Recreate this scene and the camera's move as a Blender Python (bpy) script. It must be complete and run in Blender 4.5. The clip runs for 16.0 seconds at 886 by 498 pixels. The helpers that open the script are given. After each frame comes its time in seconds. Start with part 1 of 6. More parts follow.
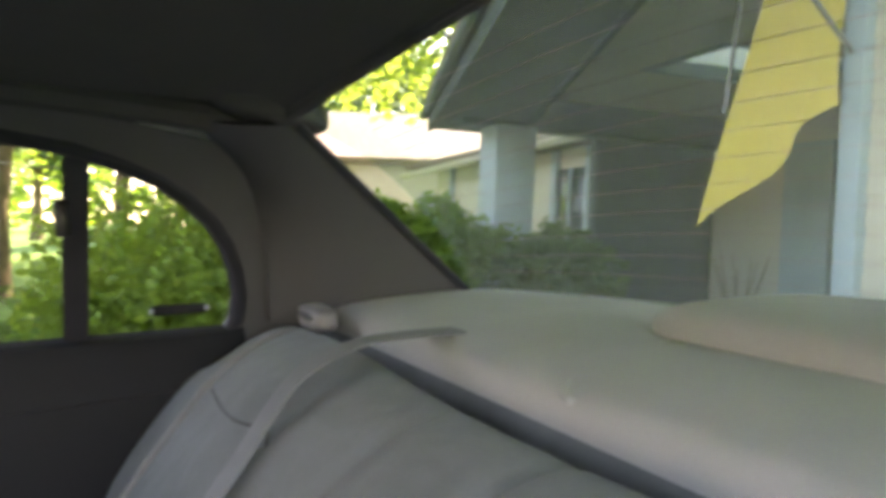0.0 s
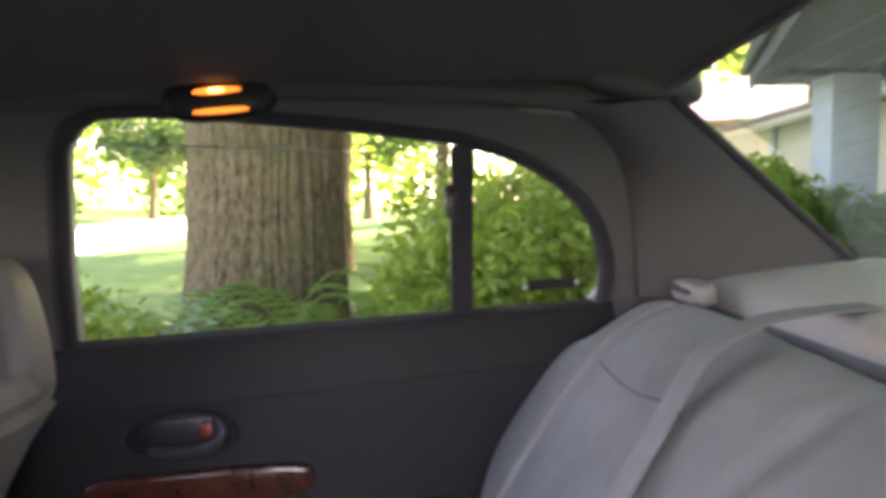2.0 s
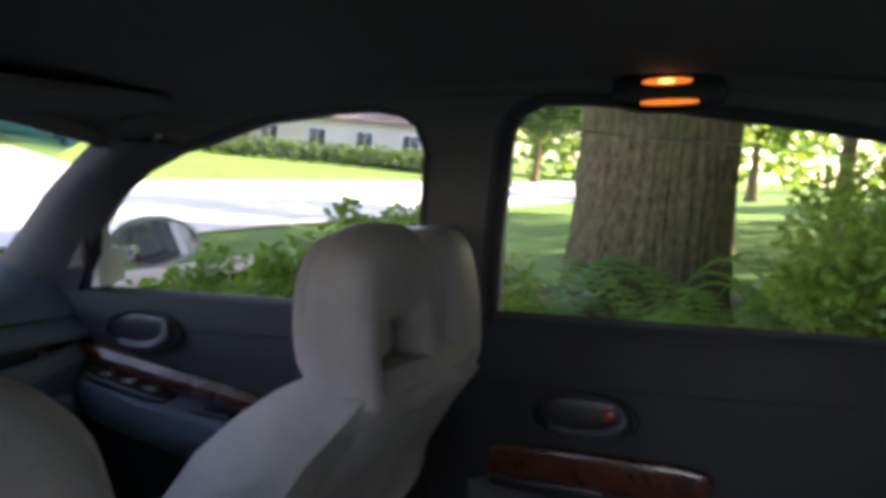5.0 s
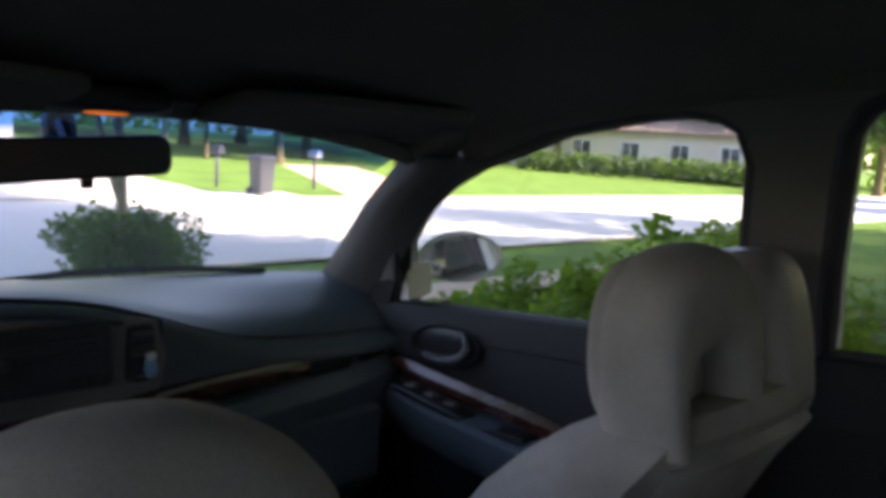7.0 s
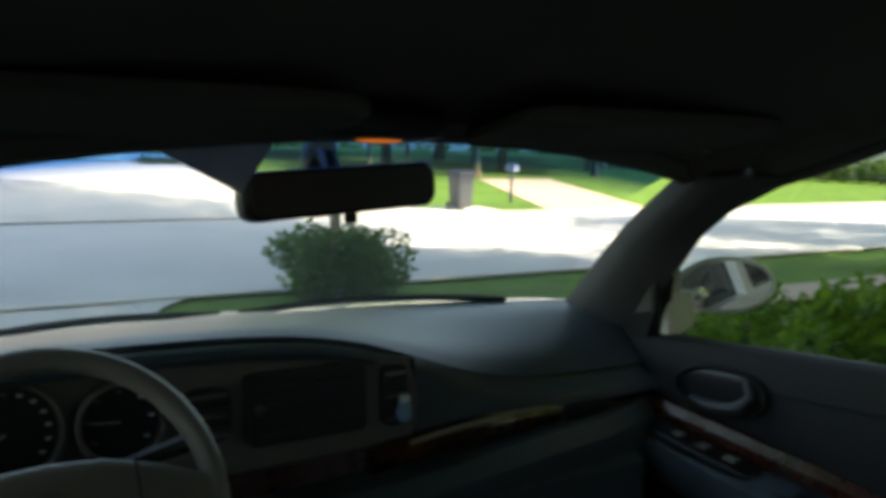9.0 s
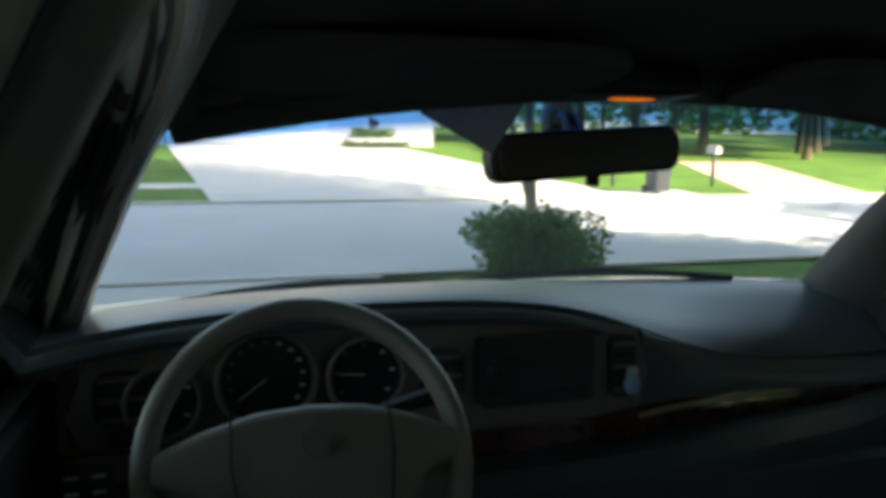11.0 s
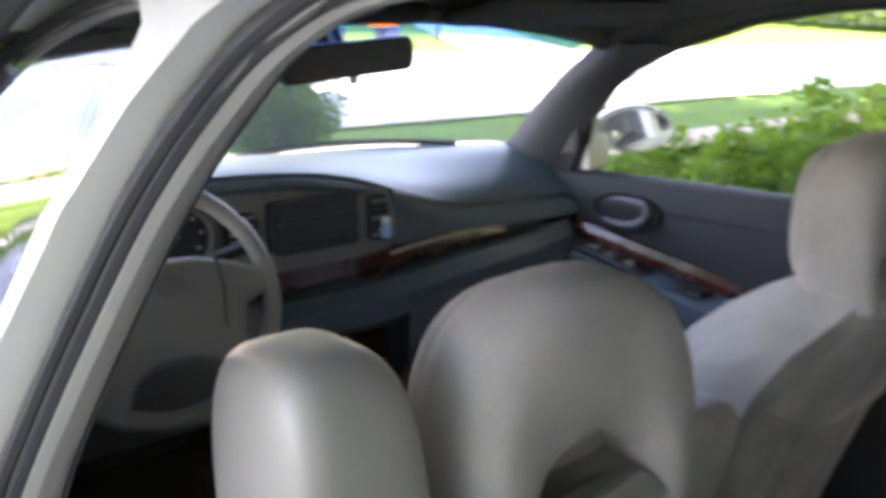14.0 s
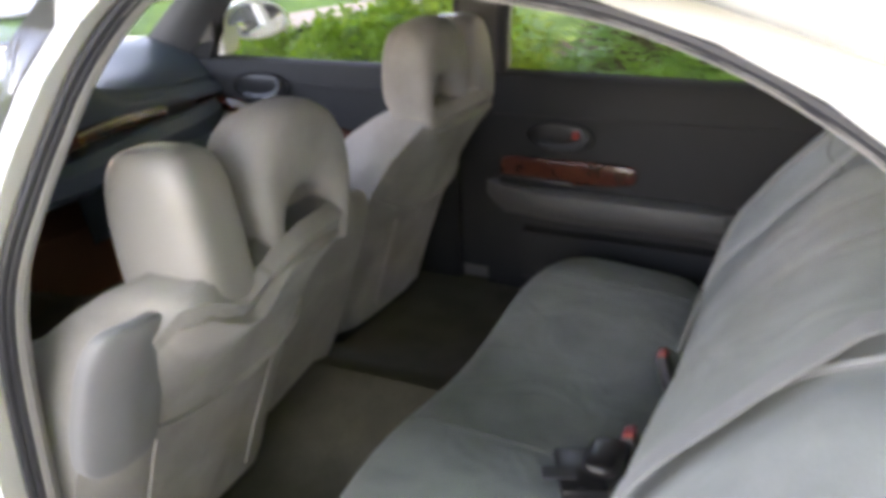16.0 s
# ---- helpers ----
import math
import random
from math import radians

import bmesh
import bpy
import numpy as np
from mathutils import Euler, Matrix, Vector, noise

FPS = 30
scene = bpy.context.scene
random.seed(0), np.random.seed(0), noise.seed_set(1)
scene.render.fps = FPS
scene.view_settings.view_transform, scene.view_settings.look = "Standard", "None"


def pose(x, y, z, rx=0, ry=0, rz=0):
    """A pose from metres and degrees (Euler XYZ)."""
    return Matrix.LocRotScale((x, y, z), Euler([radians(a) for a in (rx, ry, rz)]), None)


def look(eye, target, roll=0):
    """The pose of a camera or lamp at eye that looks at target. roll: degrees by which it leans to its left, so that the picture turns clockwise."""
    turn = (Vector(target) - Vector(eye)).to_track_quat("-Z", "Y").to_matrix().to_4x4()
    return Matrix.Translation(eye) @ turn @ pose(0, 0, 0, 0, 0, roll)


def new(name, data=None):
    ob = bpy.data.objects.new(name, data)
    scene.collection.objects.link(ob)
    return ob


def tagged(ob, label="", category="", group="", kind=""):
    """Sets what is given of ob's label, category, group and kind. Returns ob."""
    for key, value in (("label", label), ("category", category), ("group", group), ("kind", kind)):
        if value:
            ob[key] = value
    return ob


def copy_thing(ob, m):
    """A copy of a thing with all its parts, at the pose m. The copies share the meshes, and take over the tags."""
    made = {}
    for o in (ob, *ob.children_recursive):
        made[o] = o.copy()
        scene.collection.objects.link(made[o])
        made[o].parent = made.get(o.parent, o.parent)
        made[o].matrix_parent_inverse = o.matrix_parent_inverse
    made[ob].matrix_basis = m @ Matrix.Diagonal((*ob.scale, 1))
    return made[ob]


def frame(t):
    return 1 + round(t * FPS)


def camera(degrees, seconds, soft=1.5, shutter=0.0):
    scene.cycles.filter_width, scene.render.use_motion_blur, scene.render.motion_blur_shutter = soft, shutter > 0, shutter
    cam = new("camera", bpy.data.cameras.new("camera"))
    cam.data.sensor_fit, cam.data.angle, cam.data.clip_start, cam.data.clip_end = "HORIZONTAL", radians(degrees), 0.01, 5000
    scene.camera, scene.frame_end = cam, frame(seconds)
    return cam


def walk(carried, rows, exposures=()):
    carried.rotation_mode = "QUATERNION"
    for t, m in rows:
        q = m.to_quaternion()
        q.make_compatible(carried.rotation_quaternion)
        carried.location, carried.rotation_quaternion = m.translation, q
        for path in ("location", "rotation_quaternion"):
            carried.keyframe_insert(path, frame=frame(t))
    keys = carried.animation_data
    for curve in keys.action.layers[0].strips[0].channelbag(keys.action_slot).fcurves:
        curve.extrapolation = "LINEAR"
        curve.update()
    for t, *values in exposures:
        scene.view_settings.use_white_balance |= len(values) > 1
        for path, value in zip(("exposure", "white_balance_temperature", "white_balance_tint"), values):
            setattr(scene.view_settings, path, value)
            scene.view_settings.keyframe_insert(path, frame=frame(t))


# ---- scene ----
# ---- camera and walk ----
# The car stands nose down on a sloping driveway: CAR turns car space (x right, y ahead) into the world.
SLOPE = 5.0
CAR = Matrix.Rotation(radians(-SLOPE), 4, "X")
cam = camera(57.0, 16.0, soft=4.6, shutter=0.5)
PATH = [
    (0, (-0.613, -0.763, 1.162), (1.221, -1.555, 1.061), -1.9),
    (0.5, (-0.599, -0.744, 1.168), (1.302, -1.352, 1.025), -2.9),
    (1, (-0.598, -0.719, 1.169), (1.35, -1.15, 1.025), -2.8),
    (1.5, (-0.605, -0.692, 1.17), (1.375, -0.927, 1.017), -4.3),
    (2, (-0.602, -0.663, 1.176), (1.393, -0.734, 1.046), -4.8),
    (2.5, (-0.607, -0.612, 1.179), (1.386, -0.579, 1.019), -3.6),
    (3, (-0.616, -0.59, 1.179), (1.364, -0.424, 0.952), -3.8),
    (5.3, (-0.587, -0.576, 1.215), (1.193, 0.32, 1.053), -0.9),
    (5.5, (-0.586, -0.581, 1.215), (1.158, 0.382, 1.05), -1.8),
    (6, (-0.557, -0.577, 1.206), (1.087, 0.552, 1.051), -0.1),
    (6.5, (-0.527, -0.542, 1.208), (0.999, 0.746, 1.093), -0.7),
    (7, (-0.495, -0.531, 1.212), (0.913, 0.883, 1.086), -0.2),
    (7.5, (-0.457, -0.464, 1.205), (0.895, 1.003, 1.061), -2.1),
    (8, (-0.466, -0.395, 1.213), (0.796, 1.152, 1.087), -2.0),
    (8.5, (-0.47, -0.354, 1.226), (0.709, 1.258, 1.124), -1.8),
    (9, (-0.484, -0.325, 1.237), (0.554, 1.382, 1.147), -1.3),
    (9.5, (-0.495, -0.304, 1.225), (0.406, 1.478, 1.103), -1.5),
    (10, (-0.505, -0.295, 1.212), (0.235, 1.56, 1.115), 0.0),
    (12.5, (-0.599, -0.332, 1.218), (-0.046, 1.551, 0.962), -0.9),
    (12.7, (-0.605, -0.363, 1.226), (-0.033, 1.514, 0.932), -0.4),
    (13, (-0.634, -0.415, 1.246), (0.039, 1.425, 0.898), -0.7),
    (13.3, (-0.667, -0.458, 1.246), (0.12, 1.344, 0.877), -1.9),
    (13.5, (-0.675, -0.493, 1.247), (0.228, 1.247, 0.842), -1.2),
    (14, (-0.762, -0.595, 1.275), (0.39, 0.972, 0.808), -1.3),
    (14.5, (-0.922, -0.7, 1.319), (0.523, 0.584, 0.804), -0.8),
    (15, (-1.054, -0.79, 1.324), (0.541, 0.303, 0.809), 0.3),
    (15.5, (-1.177, -0.872, 1.313), (0.443, 0.128, 0.699), -1.6),
    (16, (-1.283, -0.892, 1.344), (0.387, -0.077, 0.604), -1.4),
]
EXPOSURES = [(0, 3.75, 8100, 36), (1.0, 4.0, 8000, 40), (2.0, 4.15, 7700, 50), (3.0, 3.6, 7900, 48), (4.5, 2.95, 7200, 38), (5.5, 2.9, 7100, 40), (6.5, 2.65, 7150, 40), (7.5, 2.15, 7600, 22), (9.0, 1.95, 8200, 9), (10.0, 1.88, 8200, 7), (11.5, 2.15, 7700, 14), (12.5, 2.8, 7900, 26), (13.0, 3.55, 7700, 30), (13.5, 4.18, 7900, 38), (14.2, 4.3, 7700, 36), (15.0, 4.2, 7900, 33), (16.0, 4.28, 8600, 37)]
walk(cam, [(t, CAR @ look(eye, target, roll)) for t, eye, target, roll in PATH], EXPOSURES)

# ---- world and light ----
world = bpy.data.worlds.new("world")
scene.world = world
world.use_nodes = True
wn = world.node_tree.nodes
sky = wn.new("ShaderNodeTexSky")
sky.sky_type, sky.sun_disc = "NISHITA", False
sky.sun_elevation, sky.sun_rotation = radians(32), radians(142)
world.node_tree.links.new(sky.outputs[0], wn["Background"].inputs[0])
wn["Background"].inputs[1].default_value = 0.15
sun = new("sun", bpy.data.lights.new("sun", "SUN"))
sun.data.energy, sun.data.angle, sun.data.color = 5.0, radians(0.6), (1.0, 0.94, 0.84)
sun.matrix_world = look((40 * math.sin(radians(142)), 40 * math.cos(radians(142)), 40 * math.tan(radians(32))), (0, 0, 0))


# ---- materials ----
def material(name, base, rough=0.6, metal=0.0, var=0.25, scale=8.0, fine=120.0, bump=0.2, bump_dist=0.002, coat=0.0, spec=0.5, second=None, sheen=0.0, folds=0.0):
    """Procedural surface: colour varied at two scales, fine relief."""
    m = bpy.data.materials.new(name)
    m.use_nodes = True
    n, l = m.node_tree.nodes, m.node_tree.links
    p = n["Principled BSDF"]
    tc = n.new("ShaderNodeTexCoord")
    a, b = n.new("ShaderNodeTexNoise"), n.new("ShaderNodeTexNoise")
    a.inputs["Scale"].default_value, b.inputs["Scale"].default_value = scale, fine
    a.inputs["Detail"].default_value, b.inputs["Detail"].default_value = 5, 3
    for x in (a, b):
        l.new(tc.outputs["Object"], x.inputs["Vector"])
    mix = n.new("ShaderNodeMix")
    mix.data_type = "FLOAT"
    mix.inputs[0].default_value = 0.4
    l.new(a.outputs[0], mix.inputs[2])
    l.new(b.outputs[0], mix.inputs[3])
    ramp = n.new("ShaderNodeValToRGB")
    lo = second or tuple(c * (1 - var) for c in base)
    hi = tuple(min(1, c * (1 + var)) for c in base)
    ramp.color_ramp.elements[0].position, ramp.color_ramp.elements[1].position = 0.3, 0.7
    ramp.color_ramp.elements[0].color, ramp.color_ramp.elements[1].color = (*lo, 1), (*hi, 1)
    l.new(mix.outputs[0], ramp.inputs[0])
    l.new(ramp.outputs[0], p.inputs["Base Color"])
    p.inputs["Roughness"].default_value, p.inputs["Metallic"].default_value = rough, metal
    p.inputs["Coat Weight"].default_value, p.inputs["Specular IOR Level"].default_value = coat, spec
    p.inputs["Sheen Weight"].default_value = sheen
    if bump:
        bp = n.new("ShaderNodeBump")
        bp.inputs["Strength"].default_value, bp.inputs["Distance"].default_value = bump, bump_dist
        l.new(b.outputs[0], bp.inputs["Height"])
        l.new(bp.outputs[0], p.inputs["Normal"])
        if folds:
            c, b2 = n.new("ShaderNodeTexNoise"), n.new("ShaderNodeBump")
            c.inputs["Scale"].default_value, c.inputs["Detail"].default_value, c.inputs["Distortion"].default_value = 7.0, 2, 0.8
            l.new(tc.outputs["Object"], c.inputs["Vector"])
            b2.inputs["Strength"].default_value, b2.inputs["Distance"].default_value = 1.0, folds
            l.new(c.outputs[0], b2.inputs["Height"])
            l.new(b2.outputs[0], bp.inputs["Normal"])
    return m


def clear(name, tint, gloss=0.05, top=None):
    """A thin pane: clear, tinted, with a weak mirror image."""
    m = bpy.data.materials.new(name)
    m.use_nodes = True
    n, l = m.node_tree.nodes, m.node_tree.links
    tr, gl, mx = n.new("ShaderNodeBsdfTransparent"), n.new("ShaderNodeBsdfGlossy"), n.new("ShaderNodeMixShader")
    gl.inputs["Roughness"].default_value = 0.02
    mx.inputs[0].default_value = gloss
    tr.inputs[0].default_value = (*tint, 1)
    if top:
        tc, sep, mr, mc = n.new("ShaderNodeTexCoord"), n.new("ShaderNodeSeparateXYZ"), n.new("ShaderNodeMapRange"), n.new("ShaderNodeMix")
        mc.data_type = "RGBA"
        l.new(tc.outputs["UV"], sep.inputs[0])
        l.new(sep.outputs["Y"], mr.inputs[0])
        mr.inputs[1].default_value, mr.inputs[2].default_value = top[0], top[1]
        l.new(mr.outputs[0], mc.inputs[0])
        mc.inputs[6].default_value, mc.inputs[7].default_value = (*tint, 1), (*top[2], 1)
        l.new(mc.outputs[2], tr.inputs[0])
    l.new(tr.outputs[0], mx.inputs[1])
    l.new(gl.outputs[0], mx.inputs[2])
    l.new(mx.outputs[0], n["Material Output"].inputs[0])
    return m


def lamp_glow(name, colour, strength):
    m = bpy.data.materials.new(name)
    m.use_nodes = True
    p = m.node_tree.nodes["Principled BSDF"]
    p.inputs["Base Color"].default_value = (*colour, 1)
    p.inputs["Emission Color"].default_value, p.inputs["Emission Strength"].default_value = (*colour, 1), strength
    return m


def wood_burl():
    m = material("burl_wood", (0.060, 0.016, 0.009), 0.20, 0, 0.6, 18, 90, 0.05, 0.001, 0.5)
    return m


CLOTH = material("seat_cloth", (0.312, 0.292, 0.272), 0.9, 0, 0.26, 9, 600, 0.35, 0.001, 0, 0.2, None, 0.08, 0.012)
CLOTH_REAR = material("rear_seat_cloth", (0.215, 0.228, 0.215), 0.9, 0, 0.22, 9, 600, 0.35, 0.001, 0, 0.2, None, 0.08, 0.012)
# grey vinyl darkened for the wheel, whose shade is put into the colour
VINYL_SHADED = material("shaded_wheel_vinyl", (0.215, 0.199, 0.180), 0.4, 0, 0.08, 6, 400, 0.12, 0.0006)
ARMVINYL = material("armrest_vinyl", (0.075, 0.075, 0.072), 0.5, 0, 0.08, 6, 400, 0.12, 0.0006)
VINYL = material("grey_vinyl", (0.29, 0.273, 0.254), 0.40, 0, 0.06, 6, 400, 0.12, 0.0006)
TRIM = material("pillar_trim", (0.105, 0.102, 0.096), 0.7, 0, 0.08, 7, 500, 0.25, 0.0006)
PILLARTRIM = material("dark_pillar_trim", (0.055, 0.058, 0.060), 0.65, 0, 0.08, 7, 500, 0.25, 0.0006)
DOORTRIM = material("door_trim", (0.0145, 0.0153, 0.0157), 0.65, 0, 0.14, 6, 400, 0.25, 0.0006, 0, 0.25)
SHELFCLOTH = material("shelf_cloth", (0.50, 0.49, 0.455), 0.9, 0, 0.10, 5, 500, 0.35, 0.001, 0, 0.2)
DASH = material("dash_plastic", (0.062, 0.083, 0.100), 0.40, 0, 0.08, 6, 350, 0.25, 0.0006)
BEZEL = material("bezel_plastic", (0.165, 0.155, 0.142), 0.45, 0, 0.08, 6, 350, 0.15, 0.0005)
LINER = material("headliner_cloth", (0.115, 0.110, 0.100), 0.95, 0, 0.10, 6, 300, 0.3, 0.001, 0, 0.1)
CARPET = material("carpet", (0.095, 0.090, 0.068), 0.95, 0, 0.35, 9, 250, 0.7, 0.004, 0, 0.1)
RUBBER = material("black_rubber", (0.032, 0.031, 0.036), 0.5, 0, 0.2, 20, 200, 0.1)
BLACK = material("black_plastic", (0.012, 0.012, 0.013), 0.35, 0, 0.2, 20, 200, 0.05)
PAINT = material("cream_white_paint", (0.76, 0.74, 0.685), 0.25, 0, 0.02, 3, 60, 0.0, 0.001, 0.6)
WOOD = wood_burl()
CHROME = material("chrome", (0.7, 0.7, 0.7), 0.15, 1.0, 0.05, 10, 100, 0)
MIRROR = material("mirror_silver", (0.85, 0.85, 0.86), 0.02, 1.0, 0.0, 10, 100, 0)
RED = material("red_plastic", (0.22, 0.018, 0.016), 0.4, 0, 0.1)
WEB = material("belt_webbing", (0.24, 0.24, 0.23), 0.75, 0, 0.1, 30, 700, 0.4, 0.0008)
# colour of the sheen painted on the wood strip and of the heating lines
PALE_LINE = material("sheen_and_heater_line", (0.30, 0.255, 0.215), 0.35, 0.4, 0.1, 12, 200, 0.05)
PADGREY = material("grey_pad_vinyl", (0.19, 0.187, 0.19), 0.5, 0, 0.08, 8, 400, 0.15, 0.0006)
HANDLEGREY = material("handle_plastic", (0.030, 0.032, 0.035), 0.5, 0, 0.1, 8, 400, 0.12, 0.0006)
WHITE = material("printed_white", (0.7, 0.7, 0.7), 0.6, 0, 0.05)
BLUE = material("pale_blue_plastic", (0.25, 0.42, 0.62), 0.4, 0, 0.1)
PAPER = material("grey_paper", (0.55, 0.53, 0.54), 0.8, 0, 0.08)
pn, pl_ = PAPER.node_tree.nodes, PAPER.node_tree.links
thin, pmix = pn.new("ShaderNodeBsdfTranslucent"), pn.new("ShaderNodeMixShader")
thin.inputs[0].default_value, pmix.inputs[0].default_value = (0.55, 0.53, 0.54, 1), 0.35
pl_.new(pn["Principled BSDF"].outputs[0], pmix.inputs[1])
pl_.new(thin.outputs[0], pmix.inputs[2])
pl_.new(pmix.outputs[0], pn["Material Output"].inputs[0])
GLASS = clear("side_glass", (0.93, 0.96, 0.93))
SHIELD = clear("windscreen_glass", (0.93, 0.96, 0.94), 0.05, (0.70, 0.84, (0.028, 0.13, 0.40)))
REARGLASS = clear("rear_glass", (0.70, 0.83, 0.77), 0.06)
GLASS_STEEP = clear("door_glass", (0.93, 0.96, 0.93))
gn = GLASS_STEEP.node_tree.nodes
fres = gn.new("ShaderNodeFresnel")
fres.inputs[0].default_value = 1.5
GLASS_STEEP.node_tree.links.new(fres.outputs[0], gn["Mix Shader"].inputs[0])
# a thin scattering veil in the panes stands in for glare and reflected haze
for pane_mat, share in ((REARGLASS, 0.13), (SHIELD, 0.03)):
    rn, rl = pane_mat.node_tree.nodes, pane_mat.node_tree.links
    veil, veil_mix = rn.new("ShaderNodeBsdfTranslucent"), rn.new("ShaderNodeMixShader")
    veil.inputs[0].default_value, veil_mix.inputs[0].default_value = (0.78, 0.9, 0.84, 1), share
    rl.new(rn["Material Output"].inputs[0].links[0].from_socket, veil_mix.inputs[1])
    rl.new(veil.outputs[0], veil_mix.inputs[2])
    rl.new(veil_mix.outputs[0], rn["Material Output"].inputs[0])
AMBER = lamp_glow("amber_lamp", (1.0, 0.26, 0.03), 0.14)
AMBER_CORE = lamp_glow("amber_lamp_core", (1.0, 0.50, 0.12), 0.45)


def bark():
    """Furrowed bark: long ridges running up the trunk, dark between them, with a green bloom."""
    m = material("oak_bark", (0.20, 0.165, 0.115), 0.95, 0, 0.35, 6, 30, 0, 0.03, 0, 0.1)
    n, l = m.node_tree.nodes, m.node_tree.links
    p = n["Principled BSDF"]
    tc, mp, no = n.new("ShaderNodeTexCoord"), n.new("ShaderNodeMapping"), n.new("ShaderNodeTexNoise")
    mp.inputs["Scale"].default_value = (40, 40, 13)
    l.new(tc.outputs["Object"], mp.inputs[0])
    no.inputs["Scale"].default_value, no.inputs["Detail"].default_value, no.inputs["Roughness"].default_value = 1.0, 6, 0.62
    no.inputs["Distortion"].default_value = 0.6
    l.new(mp.outputs[0], no.inputs["Vector"])
    r1 = n.new("ShaderNodeValToRGB")
    r1.color_ramp.elements[0].position, r1.color_ramp.elements[1].position = 0.36, 0.62
    r1.color_ramp.elements[0].color, r1.color_ramp.elements[1].color = (0.045, 0.037, 0.02, 1), (0.20, 0.158, 0.085, 1)
    l.new(no.outputs[0], r1.inputs[0])
    mos, mx = n.new("ShaderNodeTexNoise"), n.new("ShaderNodeMix")
    mos.inputs["Scale"].default_value, mos.inputs["Detail"].default_value = 2.2, 6
    l.new(tc.outputs["Object"], mos.inputs["Vector"])
    r2 = n.new("ShaderNodeValToRGB")
    r2.color_ramp.elements[0].position, r2.color_ramp.elements[1].position = 0.45, 0.7
    l.new(mos.outputs[0], r2.inputs[0])
    mx.data_type = "RGBA"
    half = n.new("ShaderNodeMath")
    half.operation, half.inputs[1].default_value = "MULTIPLY", 0.55
    l.new(r2.outputs[0], half.inputs[0])
    l.new(half.outputs[0], mx.inputs[0])
    l.new(r1.outputs[0], mx.inputs[6])
    mx.inputs[7].default_value = (0.10, 0.11, 0.04, 1)
    l.new(mx.outputs[2], p.inputs["Base Color"])
    bp = n.new("ShaderNodeBump")
    bp.inputs["Strength"].default_value, bp.inputs["Distance"].default_value = 0.9, 0.03
    l.new(r1.outputs[0], bp.inputs["Height"])
    l.new(bp.outputs[0], p.inputs["Normal"])
    return m


BARK = bark()
BARK_PALE = material("pale_bark", (0.30, 0.26, 0.21), 0.95, 0, 0.3, 6, 30, 0.8, 0.02, 0, 0.1)
LEAF = material("leaf_green", (0.10, 0.21, 0.03), 0.5, 0, 0.45, 2.5, 15, 0)
LEAF_BRIGHT = material("leaf_bright", (0.17, 0.30, 0.04), 0.5, 0, 0.45, 2.5, 15, 0)
LEAF_DARK = material("leaf_dark", (0.05, 0.11, 0.03), 0.5, 0, 0.45, 2.5, 15, 0)
LEAF_RED = material("leaf_red", (0.16, 0.045, 0.05), 0.5, 0, 0.4, 5, 20, 0)
FERN = material("fern_green", (0.12, 0.27, 0.05), 0.5, 0, 0.4, 3, 15, 0)
# light shines through leaves
for leaf_mat, glow in ((LEAF, (0.20, 0.34, 0.03)), (LEAF_BRIGHT, (0.36, 0.46, 0.05)), (LEAF_DARK, (0.10, 0.19, 0.03)), (FERN, (0.24, 0.42, 0.06))):
    ln_, ll_ = leaf_mat.node_tree.nodes, leaf_mat.node_tree.links
    tl, lm = ln_.new("ShaderNodeBsdfTranslucent"), ln_.new("ShaderNodeMixShader")
    tl.inputs[0].default_value, lm.inputs[0].default_value = (*glow, 1), 0.5
    ll_.new(ln_["Principled BSDF"].outputs[0], lm.inputs[1])
    ll_.new(tl.outputs[0], lm.inputs[2])
    ll_.new(lm.outputs[0], ln_["Material Output"].inputs[0])
SKYLIGHT = clear("skylight_glazing", (0.9, 0.9, 0.9), 0.05)
sn, sl = SKYLIGHT.node_tree.nodes, SKYLIGHT.node_tree.links
opal, smix = sn.new("ShaderNodeBsdfTranslucent"), sn.new("ShaderNodeMixShader")
opal.inputs[0].default_value, smix.inputs[0].default_value = (0.95, 0.95, 0.93, 1), 0.85
sl.new(sn["Material Output"].inputs[0].links[0].from_socket, smix.inputs[1])
sl.new(opal.outputs[0], smix.inputs[2])
sl.new(smix.outputs[0], sn["Material Output"].inputs[0])
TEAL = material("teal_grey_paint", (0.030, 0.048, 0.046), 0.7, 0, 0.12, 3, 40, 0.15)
DIMMIRROR = material("dimmed_mirror", (0.13, 0.13, 0.135), 0.38, 1.0, 0.0, 10, 100, 0)
GRASS = material("lawn_grass", (0.085, 0.165, 0.032), 0.9, 0, 0.35, 0.8, 25, 0.8, 0.03, 0, 0.1)
CONCRETE = material("concrete", (0.50, 0.49, 0.465), 0.85, 0, 0.14, 0.8, 20, 0.3, 0.004)
ROADMAT = material("pale_road", (0.45, 0.455, 0.455), 0.9, 0, 0.12, 0.5, 30, 0.4, 0.005)
BRICKPATH = material("pink_path", (0.45, 0.33, 0.26), 0.9, 0, 0.15, 1, 20, 0.3, 0.004)
SOIL = material("mulch", (0.09, 0.065, 0.045), 0.95, 0, 0.4, 5, 40, 0.8, 0.02, 0, 0.1)
SIDING = material("cream_siding", (0.52, 0.47, 0.37), 0.7, 0, 0.07, 1.5, 30, 0.1)
BLUEWOOD = material("blue_grey_paint", (0.33, 0.40, 0.41), 0.65, 0, 0.12, 3, 40, 0.15)
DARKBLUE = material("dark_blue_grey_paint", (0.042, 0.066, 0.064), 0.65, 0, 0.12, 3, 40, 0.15)
